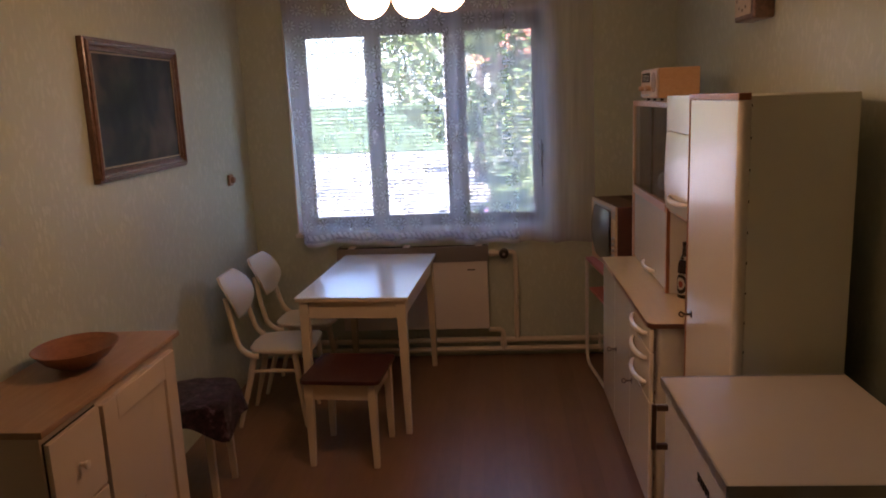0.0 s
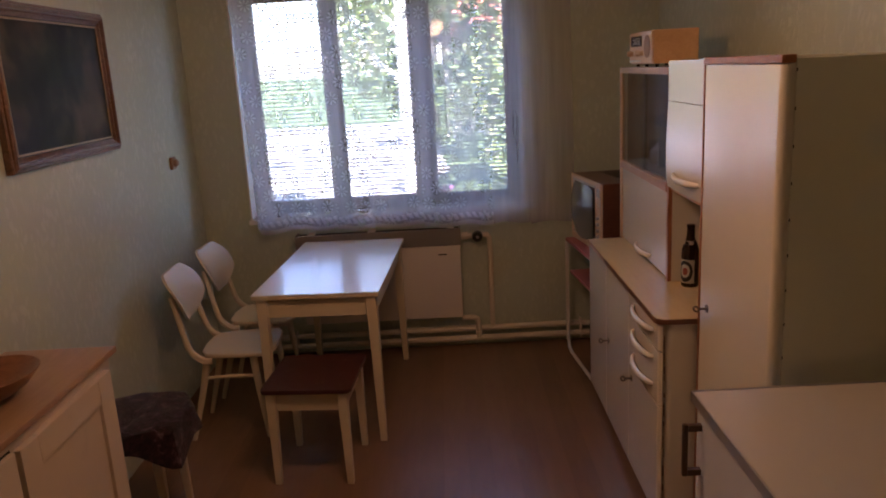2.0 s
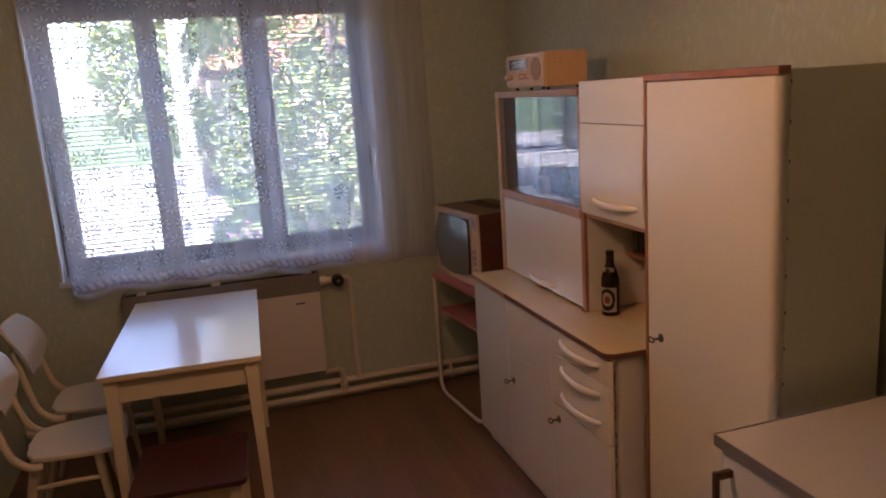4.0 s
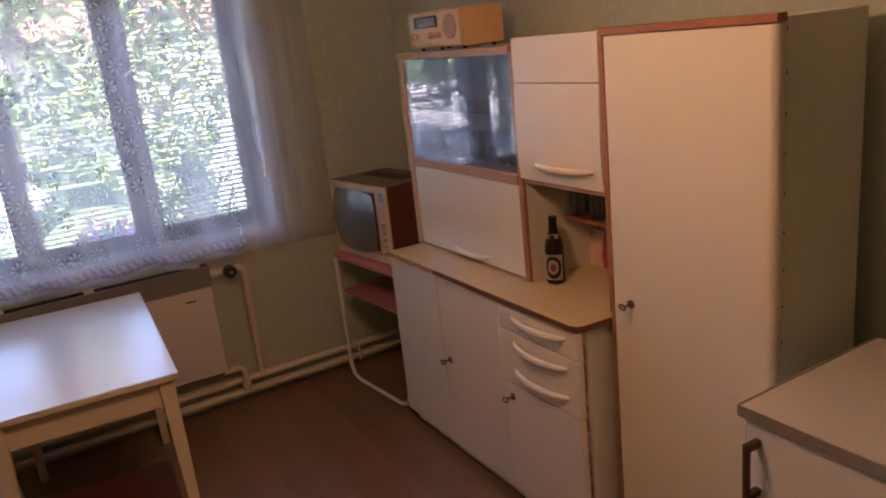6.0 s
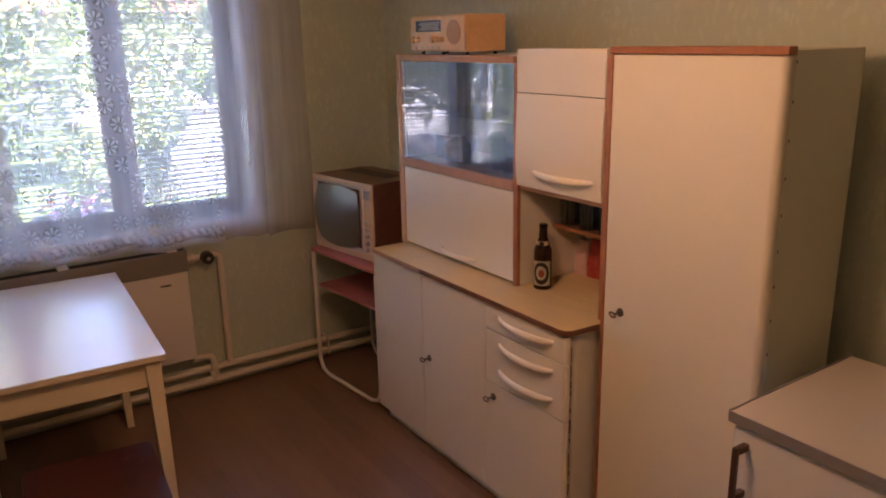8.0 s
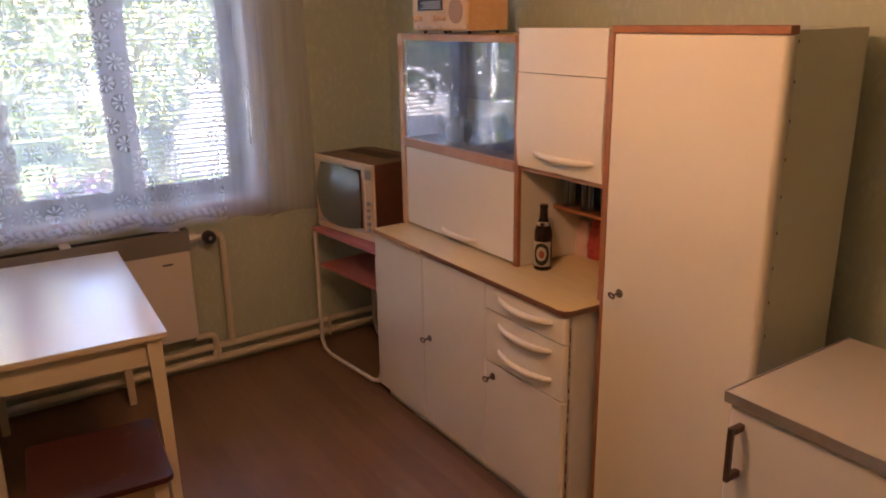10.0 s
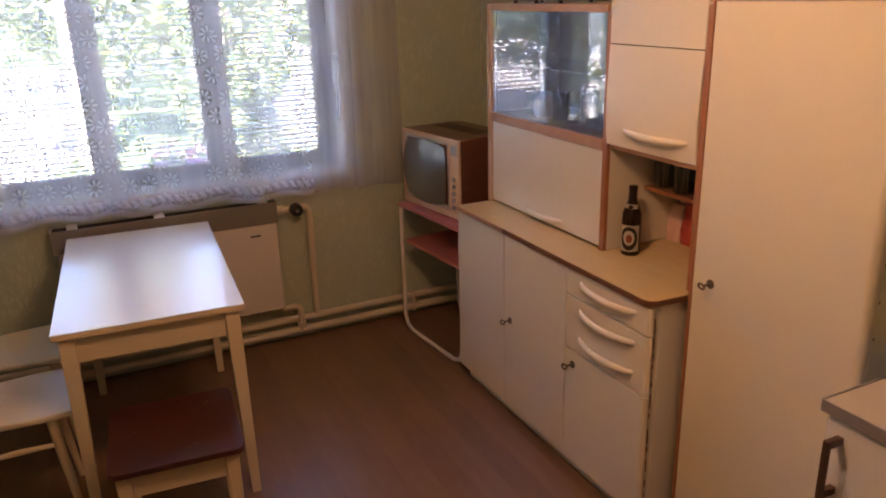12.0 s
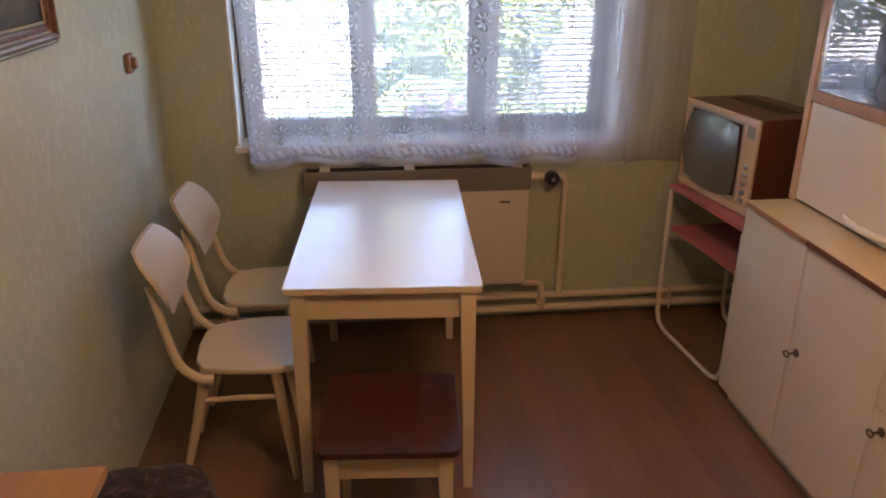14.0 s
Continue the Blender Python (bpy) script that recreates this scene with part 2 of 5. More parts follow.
def plush(name):
    """Dark plum pile cloth with a blotchy woven pattern."""
    m, nt, b = mat(name)
    v = coords(nt)
    patch = ramp(nt, noise_tex(nt, v, 26.0, 5.0, 0.7, 0.8), [(0.40, (0.022, 0.011, 0.014)), (0.56, (0.075, 0.030, 0.040)), (0.66, (0.26, 0.15, 0.17))])
    nt.links.new(patch, b.inputs["Base Color"])
    b.inputs["Roughness"].default_value = 0.95
    b.inputs["Sheen Weight"].default_value = 0.25
    bump(nt, b, noise_tex(nt, v, 120.0, 4.0, 0.7), 0.9, 0.006)
    return m


WALL = wall_paint("green_distemper")
FLOOR = floor_cover("brown_floor_cover")
CEIL = painted("ceiling_white", (0.74, 0.73, 0.69), 0.75, 0.06, 1.5, 0.3)
REVEAL = painted("reveal_white", (0.80, 0.80, 0.80), 0.5, 0.08)
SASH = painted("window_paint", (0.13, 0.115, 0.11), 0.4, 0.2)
CREAM = painted("cream_lacquer", (0.80, 0.73, 0.59), 0.24, 0.05, 3.0, 0.04, 0.6, dirty=0.10, satin=0.15)
CREAM_SIDE = painted("cream_side_paint", (0.70, 0.66, 0.55), 0.42, 0.07, 3.0, 0.15, dirty=0.16)
IVORY = painted("ivory_handle", (0.84, 0.76, 0.62), 0.35, 0.06, 20.0, 0.05, 0.3)
BOARD = painted("sideboard_paint", (0.66, 0.54, 0.40), 0.35, 0.10, 3.0, 0.2, 0.15, dirty=0.35)
BOARD_TOP = wooden("sideboard_top", (0.40, 0.25, 0.145), (0.31, 0.185, 0.10), 0.36, (10.0, 1.0, 10.0), 3.0)
CHAIR = painted("chair_cream", (0.68, 0.58, 0.41), 0.38, 0.06, 1.0, 0.0, 0.18, dirty=0.0, satin=0.2)
TABLE_TOP = painted("white_laminate", (0.88, 0.88, 0.88), 0.35, 0.02, 1.0, 0.0, 1.0, dirty=0.0, satin=0.16)
COUNTER = wooden("counter_laminate", (0.66, 0.52, 0.27), (0.58, 0.44, 0.22), 0.32, (8.0, 1.0, 8.0), 4.0)
EDGE = wooden("edge_veneer", (0.40, 0.17, 0.075), (0.27, 0.105, 0.045), 0.38, (12.0, 1.5, 1.5), 6.0)
DARK_EDGE = wooden("dark_edge_band", (0.20, 0.085, 0.045), (0.12, 0.05, 0.028), 0.4, (2.0, 2.0, 2.0), 6.0)
HARDBOARD = painted("pale_side_paint", (0.72, 0.71, 0.57), 0.5, 0.08, 4.0, 0.2, dirty=0.15)
# shade behind the sliding glass is put into this dark wood colour
SHADED_INSIDE = wooden("shaded_cabinet_inside", (0.24, 0.15, 0.09), (0.17, 0.10, 0.06), 0.6, (2.0, 10.0, 2.0), 5.0)
RAIL = wooden("rail_wood", (0.50, 0.29, 0.17), (0.38, 0.20, 0.11), 0.4, (10.0, 1.0, 1.0), 6.0)
STILE = wooden("pale_beech", (0.62, 0.42, 0.25), (0.52, 0.33, 0.19), 0.4, (10.0, 10.0, 1.0), 6.0)
SEAT_RED = painted("oxblood_paint", (0.062, 0.016, 0.014), 0.42, 0.25, 5.0, 0.1, 0.0, dirt=(0.30, 0.20, 0.12), dirty=0.4)
PINK = painted("dusty_red_board", (0.50, 0.16, 0.14), 0.4, 0.15, 5.0)
WHITE_TUBE = painted("white_tube", (0.78, 0.74, 0.68), 0.3, 0.06, 8.0)
PIPE = painted("pipe_enamel", (0.74, 0.66, 0.52), 0.35, 0.10, 5.0, 0.2)
RAD_WHITE = painted("heater_enamel", (0.72, 0.66, 0.60), 0.35, 0.05, 3.0)
RAD_GREY = painted("heater_grey", (0.21, 0.195, 0.18), 0.45, 0.10, 4.0)
BLACK = plain("black_plastic", (0.012, 0.012, 0.013), 0.35)
DARK = plain("dark_gap", (0.03, 0.025, 0.02), 0.8)
METAL = plain("old_nickel", (0.45, 0.42, 0.38), 0.35, 1.0)
BRONZE = plain("dark_handle_metal", (0.13, 0.085, 0.065), 0.35, 0.7)
KEY = plain("dark_key_iron", (0.16, 0.13, 0.10), 0.4, 0.8)
STEEL = plain("grey_trim", (0.42, 0.42, 0.44), 0.32, 0.6)
FRIDGE = painted("fridge_enamel", (0.76, 0.74, 0.70), 0.21, 0.04, 2.0, 0.05, 0.4, dirty=0.12)
FRIDGE_TOP = painted("fridge_top", (0.53, 0.49, 0.45), 0.33, 0.06, 2.0, 0.1, dirty=0.25)
TV_CASE = wooden("tv_walnut", (0.16, 0.055, 0.026), (0.09, 0.028, 0.014), 0.40, (1.0, 8.0, 8.0), 5.0, 0.3)
TV_FRONT = wooden("tv_front", (0.70, 0.52, 0.35), (0.60, 0.42, 0.26), 0.35, (1.0, 1.0, 8.0), 5.0)
TV_MASK = plain("tv_mask", (0.50, 0.46, 0.41), 0.45)
SCREEN = painted("tv_screen", (0.105, 0.115, 0.10), 0.35, 0.05, 2.0, 0.0, 1.0, dirty=0.0, satin=0.02)
SCREEN.node_tree.nodes["Principled BSDF"].inputs["Coat IOR"].default_value = 1.9
RADIO_WOOD = wooden("radio_maple", (0.66, 0.43, 0.23), (0.56, 0.34, 0.17), 0.36, (8.0, 1.0, 8.0), 5.0)
RADIO_FACE = plain("radio_face", (0.70, 0.50, 0.30), 0.4)
MESH_CLOTH = plain("speaker_cloth", (0.46, 0.31, 0.22), 0.8, 0.0, 0.3, 400.0)
DIAL = plain("dial_glass", (0.015, 0.016, 0.018), 0.12)
PRINT = plain("pale_print", (0.55, 0.55, 0.52), 0.5)
BOTTLE = plain("brown_glass", (0.020, 0.009, 0.005), 0.07)
LABEL = plain("label_paper", (0.72, 0.66, 0.52), 0.6)
LABEL_DARK = plain("label_ink", (0.035, 0.028, 0.022), 0.5)
LABEL_RED = plain("label_red", (0.42, 0.10, 0.06), 0.5)
PACK_RED = plain("red_packet", (0.42, 0.06, 0.05), 0.4, 0.0, 0.5, 40.0)
PACK_PALE = plain("pale_packet", (0.68, 0.46, 0.40), 0.5)
GLASS = clear_glass("pane_glass")
TUMBLER = clear_glass("tumbler_glass", (0.86, 0.88, 0.88), 1.5)
DARK_GLASS = clear_glass("smoked_glass", (0.62, 0.68, 0.70), 2.0)
CAB_GLASS = clear_glass("sliding_glass", (0.93, 0.95, 0.95), 2.0)
BOWL = wooden("turned_bowl", (0.30, 0.12, 0.05), (0.19, 0.07, 0.028), 0.40, (3.0, 3.0, 10.0), 6.0, 0.3)
FRAME = wooden("picture_frame_wood", (0.22, 0.115, 0.07), (0.05, 0.028, 0.02), 0.30, (4.0, 4.0, 4.0), 8.0, 0.3)
GILT = plain("worn_gilt", (0.36, 0.23, 0.12), 0.38, 0.6, 0.3, 60.0)
CANVAS = old_canvas("old_painting")
SWITCH = plain("brown_bakelite", (0.30, 0.17, 0.10), 0.35)
CLOTH = plush("dark_cloth")
CLOCK_FACE = plain("clock_face", (0.55, 0.46, 0.34), 0.5)
GLOBE = glowing("lit_opal_globe", (1.0, 0.55, 0.25), LAMP_GLOW)
LACE = lace("lace_net")
SLAT = plain("blind_aluminium", (0.66, 0.67, 0.68), 0.4)
LAWN = plain("lawn", (0.085, 0.13, 0.035), 0.9, 0.0, 0.4, 9.0)
GRAVEL = plain("pale_path", (0.42, 0.40, 0.36), 0.9, 0.0, 0.15, 30.0)
LEAF = leafy("leaves", (0.06, 0.10, 0.025), (0.10, 0.15, 0.04), (0.16, 0.20, 0.06))
LEAF_PALE = leafy("pale_leaves", (0.09, 0.14, 0.04), (0.15, 0.21, 0.06), (0.26, 0.27, 0.09))
PETALS = leafy("petals", (0.30, 0.06, 0.22), (0.45, 0.16, 0.42), (0.55, 0.12, 0.10))
BARK = plain("bark", (0.11, 0.085, 0.065), 0.9, 0.0, 0.3, 20.0)
BIRCH = plain("birch_bark", (0.72, 0.70, 0.66), 0.7, 0.0, 0.25, 14.0)
RENDERED = plain("neighbour_plaster", (0.62, 0.56, 0.46), 0.85, 0.0, 0.08, 3.0)
GREY_WALL = plain("weathered_plaster", (0.20, 0.20, 0.18), 0.9, 0.0, 0.2, 5.0)
TILE_ROOF = plain("red_roof", (0.28, 0.10, 0.06), 0.8, 0.0, 0.25, 12.0)

# ---- building blocks ----
HOME = {}


def thing(name, at=(0, 0, 0), turn=0.0, label="", category="", group="", kind="", own=False):
    """An Empty for a thing. Its parts are written in the room's metres, or, with own, in the thing's own."""
    ob = new(name)
    ob.empty_display_size = 0.1
    ob.matrix_basis = pose(*at, 0, 0, turn)
    HOME[ob.name] = Matrix.Identity(4) if own else ob.matrix_basis.inverted()
    return tagged(ob, label, category, group, kind)


def part(name, bm, material, parent=None, label="", smooth=True):
    """Links a bmesh as one mesh object under a thing or a part."""
    me = bpy.data.meshes.new(name)
    home = HOME.get(parent.name) if parent else None
    if home is not None:
        bm.transform(home)
    bmesh.ops.recalc_face_normals(bm, faces=bm.faces)
    bm.to_mesh(me)
    bm.free()
    me.materials.append(material)
    if smooth:
        for p in me.polygons:
            p.use_smooth = True
        me.set_sharp_from_angle(angle=radians(35))
    ob = new(name, me)
    if smooth:
        ob.modifiers.new("even_shading", "WEIGHTED_NORMAL").keep_sharp = True
    if parent:
        ob.parent = parent
        HOME[ob.name] = home
    return tagged(ob, label) if label else ob


def solo(name, bm, material, label, category, kind="", smooth=True, group=""):
    return tagged(part(name, bm, material, None, "", smooth), label, category, group, kind)


def box(x0, x1, y0, y1, z0, z1, bev=0.0, seg=2, bm=None):
    """A box, its edges rounded; added to bm if given."""
    b = bmesh.new()
    bmesh.ops.create_cube(b, size=1.0)
    b.transform(Matrix.Translation(((x0 + x1) / 2, (y0 + y1) / 2, (z0 + z1) / 2)) @ Matrix.Diagonal((x1 - x0, y1 - y0, z1 - z0, 1)))
    if bev:
        bmesh.ops.bevel(b, geom=b.edges[:], offset=bev, segments=seg, affect="EDGES", profile=0.5)
    return merge(bm, b)


def merge(bm, b):
    if bm is None:
        return b
    me = bpy.data.meshes.new("t")
    b.to_mesh(me)
    b.free()
    bm.from_mesh(me)
    bpy.data.meshes.remove(me)
    return bm


def prism(outline, z0, z1, bev=0.0, seg=2, axis="z", bm=None):
    """An outline raised along an axis. For x the outline is (y, z), for y (x, z)."""
    b = bmesh.new()
    put = {"z": lambda p, h: (p[0], p[1], h), "x": lambda p, h: (h, p[0], p[1]), "y": lambda p, h: (p[0], h, p[1])}[axis]
    low, high = ([b.verts.new(put(p, h)) for p in outline] for h in (z0, z1))
    b.faces.new(low)
    b.faces.new(high)
    n = len(outline)
    for i in range(n):
        b.faces.new((low[i], low[(i + 1) % n], high[(i + 1) % n], high[i]))
    bmesh.ops.recalc_face_normals(b, faces=b.faces)
    if bev:
        rim = [e for e in b.edges if (e.verts[0] in low) == (e.verts[1] in low)]
        bmesh.ops.bevel(b, geom=rim, offset=bev, segments=seg, affect="EDGES", profile=0.5)
    return merge(bm, b)


def tube(points, radii, n=10, bm=None, flat=1.0, up=(0, 0, 1)):
    """A round bar along points; radii: one, or one for each point; flat squeezes it along up."""
    b = bmesh.new()
    pts = [Vector(p) for p in points]
    rs = radii if isinstance(radii, (list, tuple)) else [radii] * len(pts)
    rings = []
    side = None
    for i, p in enumerate(pts):
        d = (pts[min(i + 1, len(pts) - 1)] - pts[max(i - 1, 0)]).normalized()
        if side is None:
            ref = Vector(up) if abs(d.dot(Vector(up))) < 0.95 else Vector((1, 0, 0))
            side = d.cross(ref).normalized()
        side = (side - d * side.dot(d)).normalized()
        top = side.cross(d).normalized()
        rings.append([b.verts.new(p + (side * math.cos(a) + top * math.sin(a) * flat) * rs[i]) for a in (2 * math.pi * k / n for k in range(n))])
    for a, c in zip(rings, rings[1:]):
        for k in range(n):
            b.faces.new((a[k], a[(k + 1) % n], c[(k + 1) % n], c[k]))
    b.faces.new(rings[0])
    b.faces.new(rings[-1])
    return merge(bm, b)


def lathe(profile, at=(0, 0, 0), n=28, bm=None, sx=1.0, sy=1.0):
    """A turned shape: (radius, height) from bottom to top."""
    b = bmesh.new()
    rings = []
    for r, z in profile:
        if r < 1e-5:
            rings.append([b.verts.new((at[0], at[1], at[2] + z))])
        else:
            rings.append([b.verts.new((at[0] + sx * r * math.cos(2 * math.pi * k / n), at[1] + sy * r * math.sin(2 * math.pi * k / n), at[2] + z)) for k in range(n)])
    for a, c in zip(rings, rings[1:]):
        for k in range(n):
            q = [a[k % len(a)], a[(k + 1) % len(a)], c[(k + 1) % len(c)], c[k % len(c)]]
            q = list(dict.fromkeys(q))
            if len(q) > 2:
                b.faces.new(q)
    for ring in (rings[0], rings[-1]):
        if len(ring) > 2:
            b.faces.new(ring)
    return merge(bm, b)


def curve_pts(points, steps=6):
    """A smooth run of points through the given ones."""
    p = [Vector(points[0]), *[Vector(q) for q in points], Vector(points[-1])]
    out = []
    for i in range(1, len(p) - 2):
        for k in range(steps):
            t = k / steps
            a, b_, c, d = p[i - 1], p[i], p[i + 1], p[i + 2]
            out.append(0.5 * (2 * b_ + (c - a) * t + (2 * a - 5 * b_ + 4 * c - d) * t * t + (3 * b_ - a - 3 * c + d) * t ** 3))
    out.append(p[-2])
    return out


def leg(x0, y0, x1, y1, z, top, foot, bm=None, turn=True):
    """A square leg that tapers from top (at height z) to foot (on the ground)."""
    b = bmesh.new()
    a = [b.verts.new((x0 + sx * top / 2, y0 + sy * top / 2, z)) for sx, sy in ((-1, -1), (1, -1), (1, 1), (-1, 1))]
    c = [b.verts.new((x1 + sx * foot / 2, y1 + sy * foot / 2, 0)) for sx, sy in ((-1, -1), (1, -1), (1, 1), (-1, 1))]
    b.faces.new(a)
    b.faces.new(c)
    for i in range(4):
        b.faces.new((a[i], a[(i + 1) % 4], c[(i + 1) % 4], c[i]))
    bmesh.ops.recalc_face_normals(b, faces=b.faces)
    bmesh.ops.bevel(b, geom=b.edges[:], offset=0.003, segments=2, affect="EDGES", profile=0.5)
    return merge(bm, b)


# ---- the room ----
W, BACK, TOP = 2.79, -6.2, 2.62
WX0, WX1, WZ0, WZ1 = 0.292, 1.985, 0.864, 2.286
solo("floor", box(-0.3, W + 0.3, BACK - 0.3, 0.35, -0.2, 0.0), FLOOR, "worn red-brown satin floor covering of the kitchen", "floor", "structure", False)
solo("ceiling", box(-0.3, W + 0.3, BACK - 0.3, 0.35, TOP, TOP + 0.25), CEIL, "plain white painted ceiling over the kitchen", "ceiling", "structure", False)
solo("wall_left", box(-0.3, 0.0, BACK, 0.0, 0, TOP), WALL, "sage green wall with a rolled leaf pattern", "wall", "structure", False)
solo("wall_right", box(W, W + 0.3, BACK, 0.0, 0, TOP), WALL, "sage green wall with a rolled leaf pattern", "wall", "structure", False)
solo("wall_back", box(-0.3, W + 0.3, BACK - 0.3, BACK, 0, TOP), WALL, "plain sage green wall closing the kitchen", "wall", "structure", False)
bm = box(-0.3, WX0, 0, 0.35, 0, TOP)
box(WX1, W + 0.3, 0, 0.35, 0, TOP, bm=bm)
box(WX0, WX1, 0, 0.35, 0, WZ0, bm=bm)
box(WX0, WX1, 0, 0.35, WZ1, TOP, bm=bm)
solo("wall_window", bm, WALL, "sage green outer wall with a wide window opening", "wall", "structure", False)
# dark strip on the wall that stands in for the curtain hem's shadow
solo("trim", box(1.99, W, -0.006, -0.0005, 0.785, 0.797, 0.002), painted("hem_shade_line", (0.20, 0.17, 0.11), 0.6), "thin dark line on the green wall under the curtain", "trim", "structure")


def build_window():
    win = thing("window_1", (1.13, 0.1, WZ0), label="wide three-part window with dark frames and white reveals", category="window", kind="structure")
    # white lining of the opening
    part("reveal", box(WX0 + 0.0005, WX0 + 0.012, -0.012, 0.19, WZ0, WZ1, 0.002), REVEAL, win, "white painted reveal")
    part("reveal", box(WX1 - 0.012, WX1 - 0.0005, -0.012, 0.19, WZ0, WZ1, 0.002), REVEAL, win, "white painted reveal")
    part("reveal", box(WX0 + 0.012, WX1 - 0.012, -0.012, 0.19, WZ1 - 0.012, WZ1 - 0.0005, 0.002), REVEAL, win, "white painted reveal")
    part("window_sill", box(WX0 - 0.01, WX1 + 0.01, -0.03, 0.143, WZ0 - 0.006, WZ0 + 0.022, 0.005), REVEAL, win, "white window sill")
    xs = [(0.305, 0.8485), (0.8495, 1.3835), (1.3845, 1.952)]
    panes = [(0.394, 0.792), (0.897, 1.316), (1.456, 1.890)]
    z0, z1, pz0, pz1 = WZ0 + 0.022, WZ1 - 0.012, 0.969, 2.166
    bm = box(WX0 + 0.012, 0.318, 0.1440, 0.2130, z0, z1, 0.003)
    box(1.94, WX1 - 0.012, 0.1440, 0.2130, z0, z1, 0.003, bm=bm)
    box(0.318, 1.94, 0.1440, 0.2130, z0, z0 + 0.026, 0.003, bm=bm)
    box(0.318, 1.94, 0.1440, 0.2130, z1 - 0.03, z1, 0.003, bm=bm)
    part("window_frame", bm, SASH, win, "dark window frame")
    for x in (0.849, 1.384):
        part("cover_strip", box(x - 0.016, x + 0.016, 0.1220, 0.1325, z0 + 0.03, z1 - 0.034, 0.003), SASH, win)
    for (a, b_), (p, q) in zip(xs, panes):
        a, b_ = max(a, 0.320), min(b_, 1.938)
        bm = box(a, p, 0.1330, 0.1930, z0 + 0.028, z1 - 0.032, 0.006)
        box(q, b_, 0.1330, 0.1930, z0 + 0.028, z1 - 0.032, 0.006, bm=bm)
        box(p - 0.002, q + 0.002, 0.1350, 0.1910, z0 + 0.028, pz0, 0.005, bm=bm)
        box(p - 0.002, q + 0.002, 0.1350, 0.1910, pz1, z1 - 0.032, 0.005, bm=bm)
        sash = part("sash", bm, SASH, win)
        pane = part("pane", box(p - 0.004, q + 0.004, 0.1620, 0.1660, pz0 - 0.004, pz1 + 0.004), GLASS, sash, smooth=False)
        pane.visible_shadow = False
        part("handle", tube([(b_ - 0.02, 0.1320, 1.55), (b_ - 0.02, 0.1130, 1.55), (b_ - 0.02, 0.1110, 1.47)], 0.007, 8), METAL, sash)


build_window()


def build_blinds():
    """Outdoor slatted blinds, let down with the slats open."""
    slat = bmesh.new()
    w = 0.5
    prof = [(-0.0115, -0.0010), (-0.004, 0.0012), (0.004, 0.0014), (0.0115, -0.0004)]
    lo = [[slat.verts.new((x, y, z)) for y, z in prof] for x in (-w, w)]
    hi = [[slat.verts.new((x, y, z + 0.0009)) for y, z in prof] for x in (-w, w)]
    for k in range(3):
        slat.faces.new((lo[0][k], lo[0][k + 1], lo[1][k + 1], lo[1][k]))
        slat.faces.new((hi[0][k], hi[1][k], hi[1][k + 1], hi[0][k + 1]))
    for k in (0, 3):
        slat.faces.new((lo[0][k], lo[1][k], hi[1][k], hi[0][k]))
    for e in (0, 1):
        slat.faces.new((lo[e][0], lo[e][1], lo[e][2], lo[e][3], hi[e][3], hi[e][2], hi[e][1], hi[e][0]))
    me = bpy.data.meshes.new("slat")
    bmesh.ops.recalc_face_normals(slat, faces=slat.faces)
    slat.to_mesh(me)
    slat.free()
    me.materials.append(SLAT)
    rng = random.Random(4)
    for a, b_, tilt in ((0.36, 0.82, 13), (0.87, 1.345, 14), (1.43, 1.91, 21)):
        bl = thing("slatted_blind", ((a + b_) / 2, 0.235, 2.2), 0, "lowered pale metal slatted blind outside the window pane", "blind", "window blinds", own=True)
        h = (b_ - a) / 2
        part("head_rail", box(-h, h, -0.015, 0.015, -0.005, 0.03, 0.003), SLAT, bl)
        part("bottom_rail", box(-h, h, -0.012, 0.012, -1.285, -1.272, 0.003), SLAT, bl)
        for sx in (-0.6, 0.6):
            part("cord", tube([(sx * h, 0, 0), (sx * h, 0, -1.28)], 0.0012, 5), SLAT, bl)
        for i in range(50):
            s = new("slat", me)
            s.parent = bl
            s.matrix_basis = pose(0, 0, -0.025 - i * 0.025, tilt + rng.uniform(-1.5, 1.5), rng.uniform(-0.15, 0.15), 0) @ Matrix.Diagonal((2 * h, 1, 1, 1))


build_blinds()


